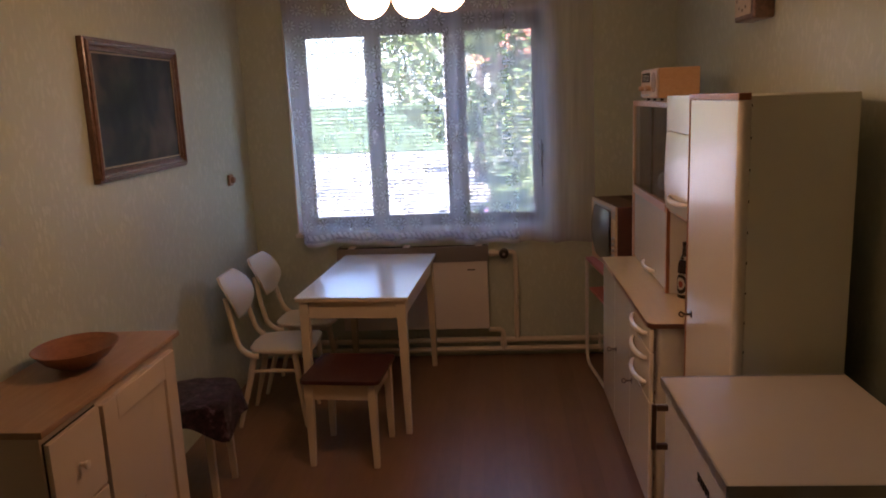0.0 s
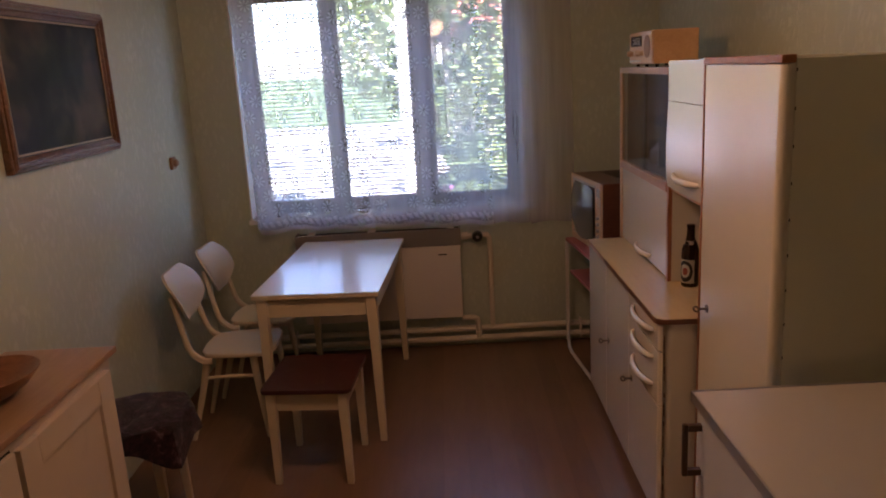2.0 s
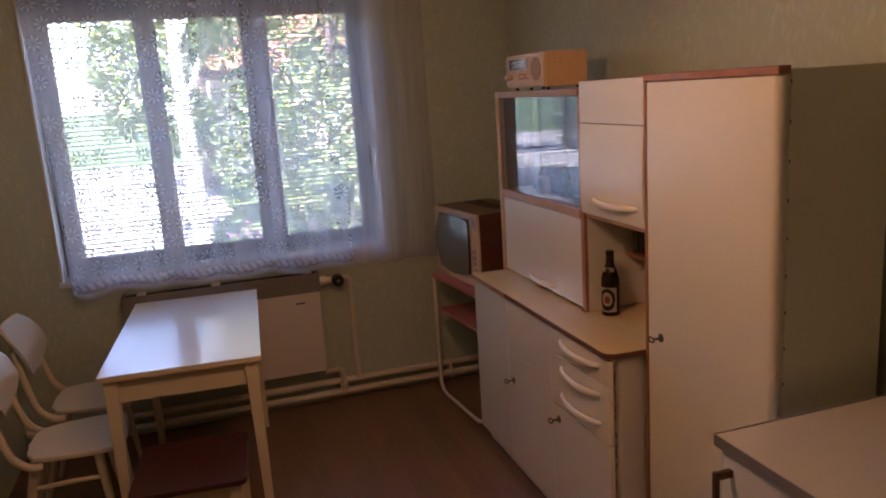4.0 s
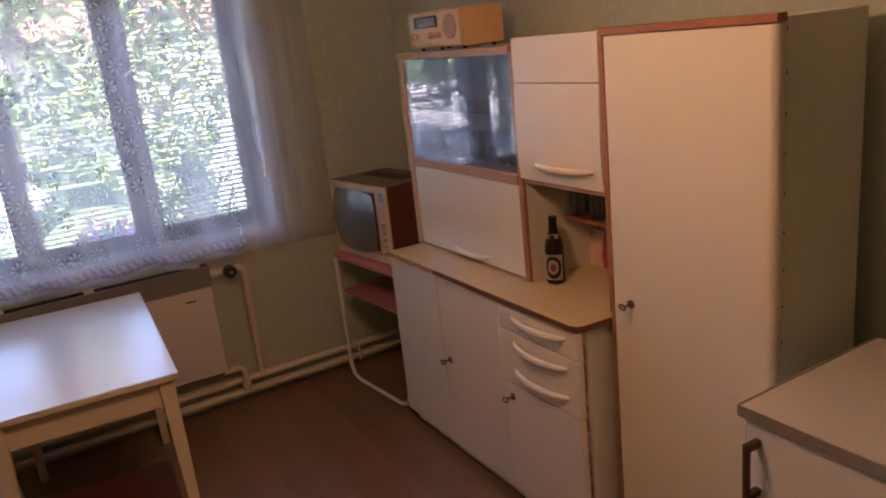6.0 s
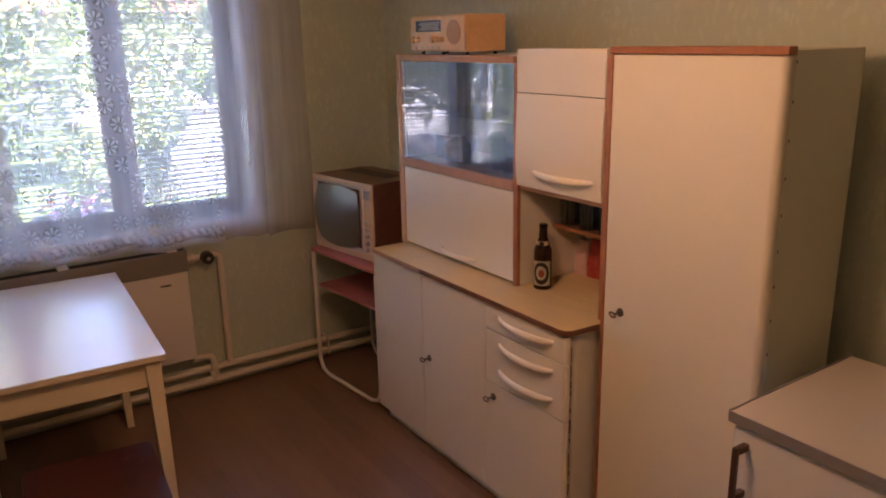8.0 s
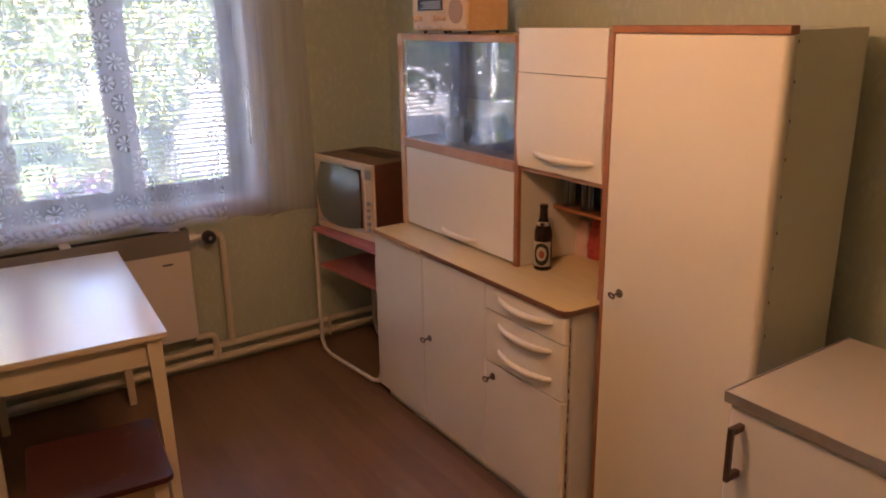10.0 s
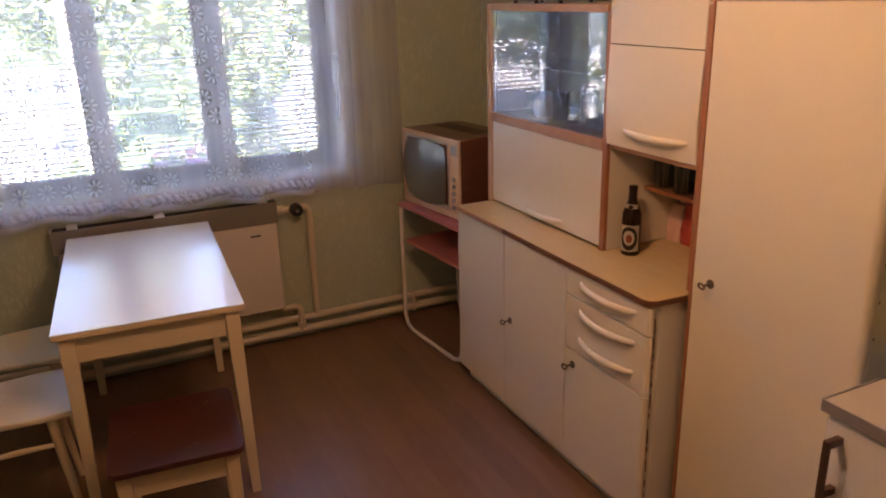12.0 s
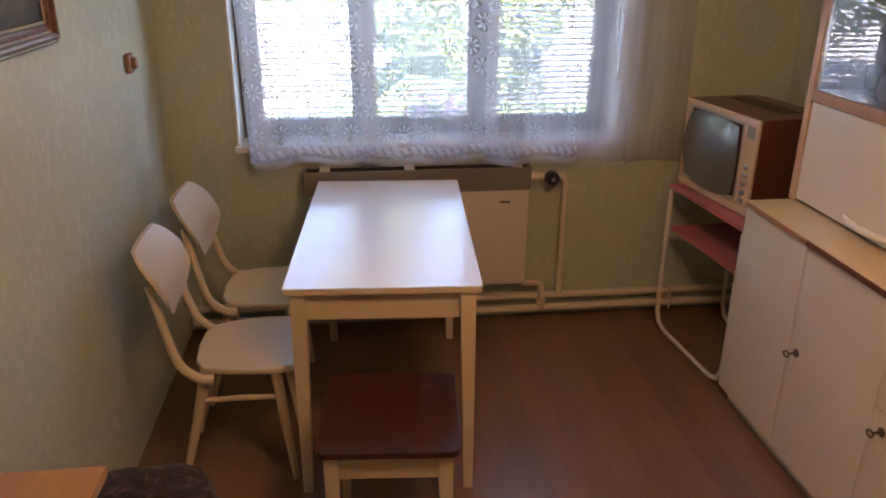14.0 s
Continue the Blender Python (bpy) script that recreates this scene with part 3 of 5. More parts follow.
def build_curtain():
    """A net hung with a few pleats, where the cloth runs forward, back and on again in three layers."""
    x0, x1, zt, zb = 0.352, 2.262, 2.47, 0.796
    run = [(x0, 0.0)]
    for c, half in ((0.405, 0.036), (0.868, 0.034), (1.392, 0.022), (2.02, 0.014)):
        run += [(c + half, 0.0), (c + half + 0.002, 0.007), (c - half, 0.012), (c - half - 0.002, 0.019), (c + half * 1.6, 0.016)]
    run.append((x1, 0.0))
    cloth = [0.0]
    for (a, p), (b_, q) in zip(run, run[1:]):
        cloth.append(cloth[-1] + math.hypot(b_ - a, q - p))
    nx, nz = 420, 40
    b = bmesh.new()
    lay = b.loops.layers.uv.new("UVMap")
    rng = random.Random(9)
    folds = [(rng.uniform(0.4, 1.0), rng.uniform(18, 46), rng.uniform(0, 6.3)) for _ in range(6)]
    grid = []
    steps = sorted({*cloth, *(cloth[-1] * i / nx for i in range(nx + 1))})
    for c in steps:
        u = c / cloth[-1]
        px = float(np.interp(c, cloth, [p[0] for p in run]))
        py = float(np.interp(c, cloth, [p[1] for p in run]))
        col = []
        for j in range(nz + 1):
            v = j / nz
            x = px - 0.040 * v * (1 - u) ** 4 + 0.010 * math.sin(3 * v + 7 * u) * (1 - v)
            wave = sum(a * math.sin(f * px + p + 0.5 * math.sin(2.2 * v + p)) for a, f, p in folds)
            y = -0.085 - py * (1.3 - 0.6 * v) + 0.0065 * wave * (0.55 + 0.45 * (1 - v))
            z = zb + (0.010 * math.sin(24 * px + 0.6 + math.sin(7 * px)) - 0.5 * py) * (1 - v) ** 6 + 0.036 * (1 - u) * (1 - v) + (zt - zb) * v
            col.append(b.verts.new((x, y, z)))
        grid.append(col)
    for i in range(len(grid) - 1):
        for j in range(nz):
            f = b.faces.new((grid[i][j], grid[i + 1][j], grid[i + 1][j + 1], grid[i][j + 1]))
            for lp, (ii, jj) in zip(f.loops, ((i, j), (i + 1, j), (i + 1, j + 1), (i, j + 1))):
                lp[lay].uv = (steps[ii], jj / nz * (zt - zb))
    cur = thing("lace_curtain", (1.3, -0.085, zb), label="white lace net curtain with daisies drawn across the window", category="curtain")
    part("curtain_net", b, LACE, cur)
    part("rod", tube([(0.2, -0.085, zt + 0.012), (2.45, -0.085, zt + 0.012)], 0.009, 10), WHITE_TUBE, cur, "white curtain rod")
    for x in (0.24, 2.41):
        part("bracket", tube([(x, -0.085, zt + 0.012), (x, 0.0, zt + 0.012)], 0.007, 8), WHITE_TUBE, cur)


build_curtain()


def build_heater():
    h = thing("convector_heater", (1.07, -0.08, 0.2), label="wide flat wall heater with white front and grey top", category="heater")
    part("front_panel", box(0.588, 1.568, -0.112, -0.098, 0.222, 0.682, 0.006), RAD_WHITE, h, "white enamel front panel")
    part("casing", box(0.592, 1.562, -0.097, -0.0008, 0.245, 0.682, 0.004), RAD_GREY, h)
    part("top_band", box(0.570, 1.574, -0.118, -0.108, 0.684, 0.789, 0.003), RAD_GREY, h, "grey band along the top")
    for x in (0.570, 1.566):
        part("end_cap", box(x, x + 0.008, -0.107, -0.004, 0.684, 0.789, 0.002), RAD_GREY, h)
    for i in range(6):
        y = -0.098 + i * 0.017
        part("grille_bar", box(0.58, 1.564, y, y + 0.004, 0.71, 0.777, 0.0), DARK, h)
    for x in (0.64, 1.01, 1.49):
        part("clip", box(x, x + 0.045, -0.106, -0.006, 0.781, 0.789, 0.002), WHITE_TUBE, h, "white clip")
    part("slot", box(1.433, 1.483, -0.1135, -0.1115, 0.624, 0.632, 0.0), DARK, h, "small dark slot")



build_heater()


def build_pipes():
    p = thing("heating_pipes", (1.4, -0.05, 0.05), label="cream enamelled heating pipes along the wall with a black valve knob", category="pipe")
    part("upper_pipe", tube([(0.02, -0.04, 0.122), (W - 0.01, -0.04, 0.122)], 0.018, 14), PIPE, p)
    part("lower_pipe", tube([(0.02, -0.055, 0.062), (W - 0.01, -0.055, 0.062)], 0.018, 14), PIPE, p)
    part("riser", tube(curve_pts([(1.655, -0.06, 0.727), (1.715, -0.05, 0.727), (1.742, -0.045, 0.715), (1.752, -0.043, 0.66), (1.752, -0.042, 0.4), (1.752, -0.04, 0.125)], 5), 0.0165, 12), PIPE, p)
    part("return_pipe", tube(curve_pts([(1.56, -0.06, 0.198), (1.62, -0.06, 0.201), (1.648, -0.06, 0.193), (1.660, -0.06, 0.163), (1.660, -0.062, 0.064)], 5), 0.0165, 12), PIPE, p)
    for x, z in ((1.588, 0.727), (1.61, 0.727)):
        part("union_nut", tube([(x - 0.009, -0.06, z), (x + 0.009, -0.06, z)], 0.024, 6), PIPE, p)
    part("union_nut", tube([(1.660, -0.062, 0.085), (1.660, -0.062, 0.11)], 0.024, 6), PIPE, p)
    part("feed_pipe", tube([(1.56, -0.06, 0.727), (1.66, -0.06, 0.727)], 0.015, 12), PIPE, p)
    k = part("valve_knob", tube([(1.675, -0.055, 0.727), (1.675, -0.075, 0.727), (1.675, -0.078, 0.727), (1.675, -0.112, 0.727), (1.675, -0.116, 0.727)], [0.018, 0.018, 0.034, 0.031, 0.022], 14), BLACK, p, "black valve knob")
    part("valve_cap", tube([(1.675, -0.116, 0.727), (1.675, -0.120, 0.727)], 0.009, 10), METAL, k)
    for x in (0.5, 2.3):
        part("pipe_clip", box(x, x + 0.012, -0.078, 0.0, 0.035, 0.146, 0.002), PIPE, p)


build_pipes()


# ---- table, stools and chairs ----
def build_table():
    t = thing("kitchen_table", (0.9025, -0.7035, 0), -3.3, "cream kitchen table with a glossy white laminate top", "table", own=True)
    w, l = 0.2995, 0.550
    part("tabletop", prism([(-w, -l), (w, -l), (w, l), (-w, l)], 0.7525, 0.757, 0.0015), TABLE_TOP, t, "white laminate tabletop")
    part("edge_band", box(-w + 0.0015, w - 0.0015, -l + 0.0015, l - 0.0015, 0.734, 0.752, 0.002), CHAIR, t)
    for sy in (-1, 1):
        part("apron", box(-w + 0.06, w - 0.06, sy * (l - 0.045) - 0.011, sy * (l - 0.045) + 0.011, 0.636, 0.7335, 0.002), CHAIR, t)
    for sx in (-1, 1):
        part("apron", box(sx * (w - 0.04) - 0.011, sx * (w - 0.04) + 0.011, -l + 0.065, l - 0.065, 0.636, 0.7335, 0.002), CHAIR, t)
    for sx in (-1, 1):
        for sy in (-1, 1):
            part("leg", leg(sx * (w - 0.042), sy * (l - 0.042), sx * (w - 0.032), sy * (l - 0.030), 0.7335, 0.05, 0.031), CHAIR, t)


build_table()


def rounded(w, d, r, n=5):
    out = []
    for cx, cy, a0 in ((w - r, d - r, 0), (-w + r, d - r, 90), (-w + r, -d + r, 180), (w - r, -d + r, 270)):
        for k in range(n + 1):
            a = radians(a0 + 90 * k / n)
            out.append((cx + r * math.cos(a), cy + r * math.sin(a)))
    return out


def build_stool():
    s = thing("kitchen_stool", (0.878, -1.434, 0), -4.5, "cream wooden stool with a worn oxblood seat, pushed under the table", "stool", own=True)
    part("seat", prism(rounded(0.196, 0.204, 0.03), 0.430, 0.45, 0.003, 2), SEAT_RED, s, "worn oxblood painted seat")
    for sy in (-1, 1):
        part("apron", box(-0.135, 0.135, sy * 0.165 - 0.009, sy * 0.165 + 0.009, 0.345, 0.424, 0.002), CHAIR, s)
    for sx in (-1, 1):
        part("apron", box(sx * 0.152 - 0.009, sx * 0.152 + 0.009, -0.145, 0.145, 0.345, 0.424, 0.002), CHAIR, s)
    for sx in (-1, 1):
        for sy in (-1, 1):
            part("leg", leg(sx * 0.155, sy * 0.168, sx * 0.160, sy * 0.172, 0.424, 0.042, 0.028), CHAIR, s)


build_stool()


def seat_outline(n=9):
    """A seat seen from above: round towards the back, broad in front. Front is +x."""
    pts = []
    for x, y in ((0.175, -0.135), (0.150, -0.178), (0.05, -0.186), (-0.08, -0.172), (-0.150, -0.150), (-0.178, -0.10)):
        pts.append((x, y))
    return [(0.182, -0.06), *pts, (-0.186, 0.0), *[(x, -y) for x, y in reversed(pts)], (0.182, 0.06)]


def bent_plate(widths, z0, z1, leans, curve, thick, nu=14, nv=12):
    """A backrest bent across and lengthwise: widths and leans are (share of height, value) pairs."""
    b = bmesh.new()
    faces = []
    hs, ws = zip(*widths)
    ls, xs = zip(*leans)
    for side in (0, 1):
        g = []
        for j in range(nv + 1):
            v = j / nv
            half = float(np.interp(v, hs, ws)) / 2
            row = []
            for i in range(nu + 1):
                s = -1 + 2 * i / nu
                z = z0 + (z1 - z0) * v
                x = float(np.interp(v, ls, xs)) + curve * (half * s / 0.188) ** 2 * (1 - 0.45 * v) - side * thick
                row.append(b.verts.new((x, half * s, z)))
            g.append(row)
        faces.append(g)
    for g in faces:
        for j in range(nv):
            for i in range(nu):
                b.faces.new((g[j][i], g[j][i + 1], g[j + 1][i + 1], g[j + 1][i]))
    a, c = faces
    rim = [(0, i) for i in range(nu)] + [(j, nu) for j in range(nv)] + [(nv, i) for i in range(nu, 0, -1)] + [(j, 0) for j in range(nv, 0, -1)]
    for (j, i), (jj, ii) in zip(rim, rim[1:] + rim[:1]):
        b.faces.new((a[j][i], a[jj][ii], c[jj][ii], c[j][i]))
    return b


def build_chair():
    c = thing("dining_chair", (0.440, -0.980, 0), 1.0, "cream lacquered wooden chair with a curved backrest, by the green wall", "chair", "chairs at the kitchen table", own=True)
    part("seat", prism(seat_outline(), 0.428, 0.45, 0.007, 3), CHAIR, c)
    part("backrest", bent_plate([(0, 0.13), (0.08, 0.20), (0.17, 0.27), (0.33, 0.355), (0.5, 0.374), (0.67, 0.374), (0.75, 0.366), (0.83, 0.348), (0.92, 0.31), (1.0, 0.25)], 0.603, 0.844, [(0, -0.236), (0.2, -0.234), (0.42, -0.240), (0.67, -0.266), (1.0, -0.314)], 0.03, 0.012), CHAIR, c)
    for s in (-1, 1):
        path = curve_pts([(-0.115, s * 0.163, 0.414), (-0.155, s * 0.170, 0.42), (-0.212, s * 0.166, 0.468), (-0.240, s * 0.158, 0.56), (-0.262, s * 0.148, 0.66), (-0.282, s * 0.135, 0.735)], 5)
        k = len(path)
        part("back_post", tube(path, [0.017 - 0.005 * i / (k - 1) for i in range(k)], 10, flat=1.0), CHAIR, c)
    for sx in (-1, 1):
        for sy in (-1, 1):
            x, y, f = (0.075, 0.135, 0.118) if sx > 0 else (-0.145, 0.13, -0.255)
            part("leg", tube([(x, sy * y, 0.428), (x + (f - x) * 0.38, sy * (y + 0.01), 0.25), (f, sy * (y + 0.024), 0.0)], [0.019, 0.017, 0.011], 12), CHAIR, c)
    for sy in (-1, 1):
        part("side_stretcher", tube([(-0.176, sy * 0.138, 0.318), (-0.03, sy * 0.14, 0.322), (0.084, sy * 0.141, 0.318)], [0.008, 0.0105, 0.008], 10), CHAIR, c)
    part("seat_rail", box(-0.12, 0.13, -0.125, 0.125, 0.408, 0.427, 0.004), CHAIR, c)
    return c


chair = build_chair()
second = copy_thing(chair, pose(0.455, -0.508, 0, 0, 0, -2.0))
tagged(second, "cream lacquered wooden chair in the corner under the window")


def build_cloth_stool():
    s = thing("covered_stool", (0.222, -1.862, 0), 4.0, "low stool with a dark plum cloth draped over its seat", "stool", own=True)
    part("seat", prism(rounded(0.16, 0.16, 0.03), 0.463, 0.488, 0.005), CHAIR, s)
    for sx in (-1, 1):
        for sy in (-1, 1):
            part("leg", leg(sx * 0.125, sy * 0.13, sx * 0.138, sy * 0.145, 0.462, 0.036, 0.026), CHAIR, s)
    # the cloth: a rumpled round cover that hangs over the edges
    b = bmesh.new()
    rings = [[b.verts.new((0, 0, 0.466))]]
    n, m = 56, 16
    for j in range(1, m + 1):
        q = j / m
        row = []
        for k in range(n):
            a = 2 * math.pi * k / n
            sq = 1.0 / max(abs(math.cos(a)), abs(math.sin(a))) ** 0.35
            flatr = 0.205 * sq
            reach = q * 0.285 * sq
            drop = max(0.0, reach - flatr)
            rr = min(reach, flatr) + 0.30 * drop + 0.010 * math.sin(7 * a + 1) * (drop > 0)
            hang = 1.0 + 0.65 * max(0.0, math.cos(a - radians(-35))) ** 6 + 0.25 * math.sin(5 * a)
            z = 0.466 - 0.020 * (min(reach, flatr) / flatr) ** 3 - drop * hang * 0.95
            p = Vector((rr * math.cos(a), rr * math.sin(a), z))
            p.z += 0.008 * noise.noise(p * 16) * (1.0 if drop <= 0 else 0.3)
            p += Vector((math.cos(a), math.sin(a), 0)) * 0.010 * noise.noise(p * 11) * (drop > 0)
            row.append(b.verts.new(p))
        rings.append(row)
    for a_, c_ in zip(rings, rings[1:]):
        for k in range(n):
            q = list(dict.fromkeys([a_[k % len(a_)], a_[(k + 1) % len(a_)], c_[(k + 1) % n], c_[k]]))
            b.faces.new(q)
    bmesh.ops.solidify(b, geom=b.faces[:], thickness=0.004)
    cl = solo("seat_cloth", b, CLOTH, "dark plum rumpled cloth draped over a stool", "cloth")
    cl.matrix_basis = pose(0.257, -1.887, 0.052, 0, 0, 8)


build_cloth_stool()


# ---- sideboard, bowl, picture and switch on the left ----
def build_sideboard():
    s = thing("sideboard", (0.18, -2.7, 0), label="painted beige sideboard with brown top, drawers and panelled door", category="sideboard")
    x1, y0, y1, zt = 0.355, -3.120, -2.228, 0.873
    part("top", prism([(0.004, y0 - 0.02), (0.378, y0 - 0.02), (0.378, y1 + 0.018), (0.004, y1 + 0.018)], zt, zt + 0.022, 0.004), BOARD_TOP, s, "brown wooden top")
    bm = box(0.008, x1, y0, y1, 0.05, zt - 0.001, 0.003)
    part("body", bm, BOARD, s)
    part("plinth", box(0.02, x1 - 0.03, y0 + 0.02, y1 - 0.02, 0.0, 0.049), BOARD, s)
    # drawers
    for z0, z1 in ((0.588, 0.842), (0.332, 0.581), (0.075, 0.325)):
        dr = part("drawer_front", box(x1 + 0.0015, x1 + 0.019, y0 + 0.012, -2.834, z0, z1, 0.004), BOARD, s)
        part("shadow_gap", box(x1 - 0.002, x1 + 0.0012, y0 + 0.008, -2.828, z0 - 0.004, z1 + 0.004), DARK, dr)
        zc, yc = (z0 + z1) / 2 + 0.002, -2.975
        k = lathe([(0.006, 0), (0.006, 0.012), (0.0135, 0.021), (0.0135, 0.027), (0.0, 0.031)], (0, 0, 0), 14)
        k.transform(pose(x1 + 0.019, yc, zc, 0, 90, 0))
        part("knob", k, IVORY, dr, "small ivory knob")
    # framed door
    a, b_, z0, z1 = -2.820, y1 - 0.050, 0.075, 0.838
    door = part("door", box(x1 + 0.0015, x1 + 0.012, a + 0.06, b_ - 0.06, z0 + 0.06, z1 - 0.06), BOARD, s)
    bm = box(x1 + 0.0015, x1 + 0.024, a, a + 0.088, z0, z1, 0.004)
    box(x1 + 0.0015, x1 + 0.024, b_ - 0.088, b_, z0, z1, 0.004, bm=bm)
    box(x1 + 0.0015, x1 + 0.0235, a + 0.0885, b_ - 0.0885, z0, z0 + 0.085, 0.004, bm=bm)
    box(x1 + 0.0015, x1 + 0.0235, a + 0.0885, b_ - 0.0885, z1 - 0.085, z1, 0.004, bm=bm)
    part("door_frame", bm, BOARD, door)
    lk = tube([(x1 + 0.010, a + 0.22, 0.40), (x1 + 0.016, a + 0.22, 0.40)], 0.012, 12)
    part("keyhole_plate", lk, BOARD, door)


build_sideboard()
bm = lathe([(0.0, 0.0), (0.055, 0.0), (0.085, 0.008), (0.14, 0.034), (0.182, 0.070), (0.186, 0.074), (0.181, 0.075), (0.135, 0.044), (0.08, 0.018), (0.0, 0.012)], (0.192, -2.612, 0.897), 44, sx=0.72, sy=0.82)
solo("wooden_bowl", bm, BOWL, "shallow turned brown wooden bowl on the sideboard", "bowl")


def build_picture():
    p = thing("framed_painting", (0.03, -1.636, 1.45), label="dark old painting in a worn brown and gilt frame", category="painting")
    y0, y1, z0, z1 = -2.005, -1.113, 1.456, 2.043
    part("canvas", box(0.012, 0.018, y0 + 0.05, y1 - 0.05, z0 + 0.05, z1 - 0.05), CANVAS, p, "very dark browned painting")
    prof = [(0.0, 0.002), (0.0, 0.026), (0.005, 0.030), (0.009, 0.029), (0.011, 0.036), (0.019, 0.041), (0.026, 0.038), (0.030, 0.028), (0.036, 0.029), (0.042, 0.022), (0.050, 0.018), (0.054, 0.008)]

    def strip(horizontal, low):
        # profile: distance from the outer edge, height from the wall; mitred ends
        b = bmesh.new()
        rows = []
        for e in (0, 1):
            row = []
            for d, h in prof:
                if horizontal:
                    z = z0 + d if low else z1 - d
                    y = y0 + d if e == 0 else y1 - d
                else:
                    y = y0 + d if low else y1 - d
                    z = z0 + d if e == 0 else z1 - d
                row.append(b.verts.new((h, y, z)))
            rows.append(row)
        n = len(prof)
        for k in range(n - 1):
            b.faces.new((rows[0][k], rows[0][k + 1], rows[1][k + 1], rows[1][k]))
        b.faces.new((rows[0][0], rows[1][0], rows[1][-1], rows[0][-1]))
        b.faces.new(rows[0])
        b.faces.new(rows[1])
        return b

    for hz, low in ((True, True), (True, False), (False, True), (False, False)):
        part("frame_strip", strip(hz, low), FRAME, p)
    bm = box(0.0195, 0.024, y0 + 0.0545, y0 + 0.062, z0 + 0.0545, z1 - 0.0545, 0.001)
    box(0.0195, 0.024, y1 - 0.062, y1 - 0.0545, z0 + 0.0545, z1 - 0.0545, 0.001, bm=bm)
    box(0.0195, 0.024, y0 + 0.0625, y1 - 0.0625, z0 + 0.0545, z0 + 0.062, 0.001, bm=bm)
    box(0.0195, 0.024, y0 + 0.0625, y1 - 0.0625, z1 - 0.062, z1 - 0.0545, 0.001, bm=bm)
    part("gilt_slip", bm, GILT, p, "narrow gilt inner moulding")


build_picture()
sw = thing("light_switch", (0.02, -0.426, 1.303), label="small brown bakelite switch on the green wall", category="switch")
part("base", box(0.0005, 0.018, -0.458, -0.394, 1.270, 1.338, 0.005), SWITCH, sw)
part("toggle", tube([(0.018, -0.426, 1.305), (0.034, -0.426, 1.305), (0.040, -0.426, 1.305)], [0.022, 0.019, 0.010], 14), SWITCH, sw, "round turning knob")


# ---- television on its stand ----
def build_tv_stand():
    s = thing("tv_stand", (2.43, -0.42, 0), label="white tubular television stand with two dusty red shelves", category="stand")
    for x in (2.229, 2.575):
        pts = [(x, -0.158, 0.685), (x, -0.158, 0.45), (x, -0.158, 0.14), (x, -0.162, 0.075), (x, -0.185, 0.03), (x, -0.24, 0.0115), (x, -0.45, 0.0115), (x, -0.65, 0.0115), (x, -0.705, 0.03), (x, -0.728, 0.075), (x, -0.732, 0.14), (x, -0.732, 0.45), (x, -0.732, 0.685)]
        part("tube_frame", tube(pts, 0.0105, 10), WHITE_TUBE, s, "bent white tube")
    part("shelf", box(2.227, 2.60, -0.745, -0.135, 0.686, 0.706, 0.004), PINK, s, "dusty red shelf board")
    part("shelf", box(2.242, 2.563, -0.72, -0.17, 0.494, 0.512, 0.004), PINK, s, "dusty red shelf board")
    s.matrix_basis = pose(2.43, -0.42, 0, 0, 0, 5.5)


build_tv_stand()


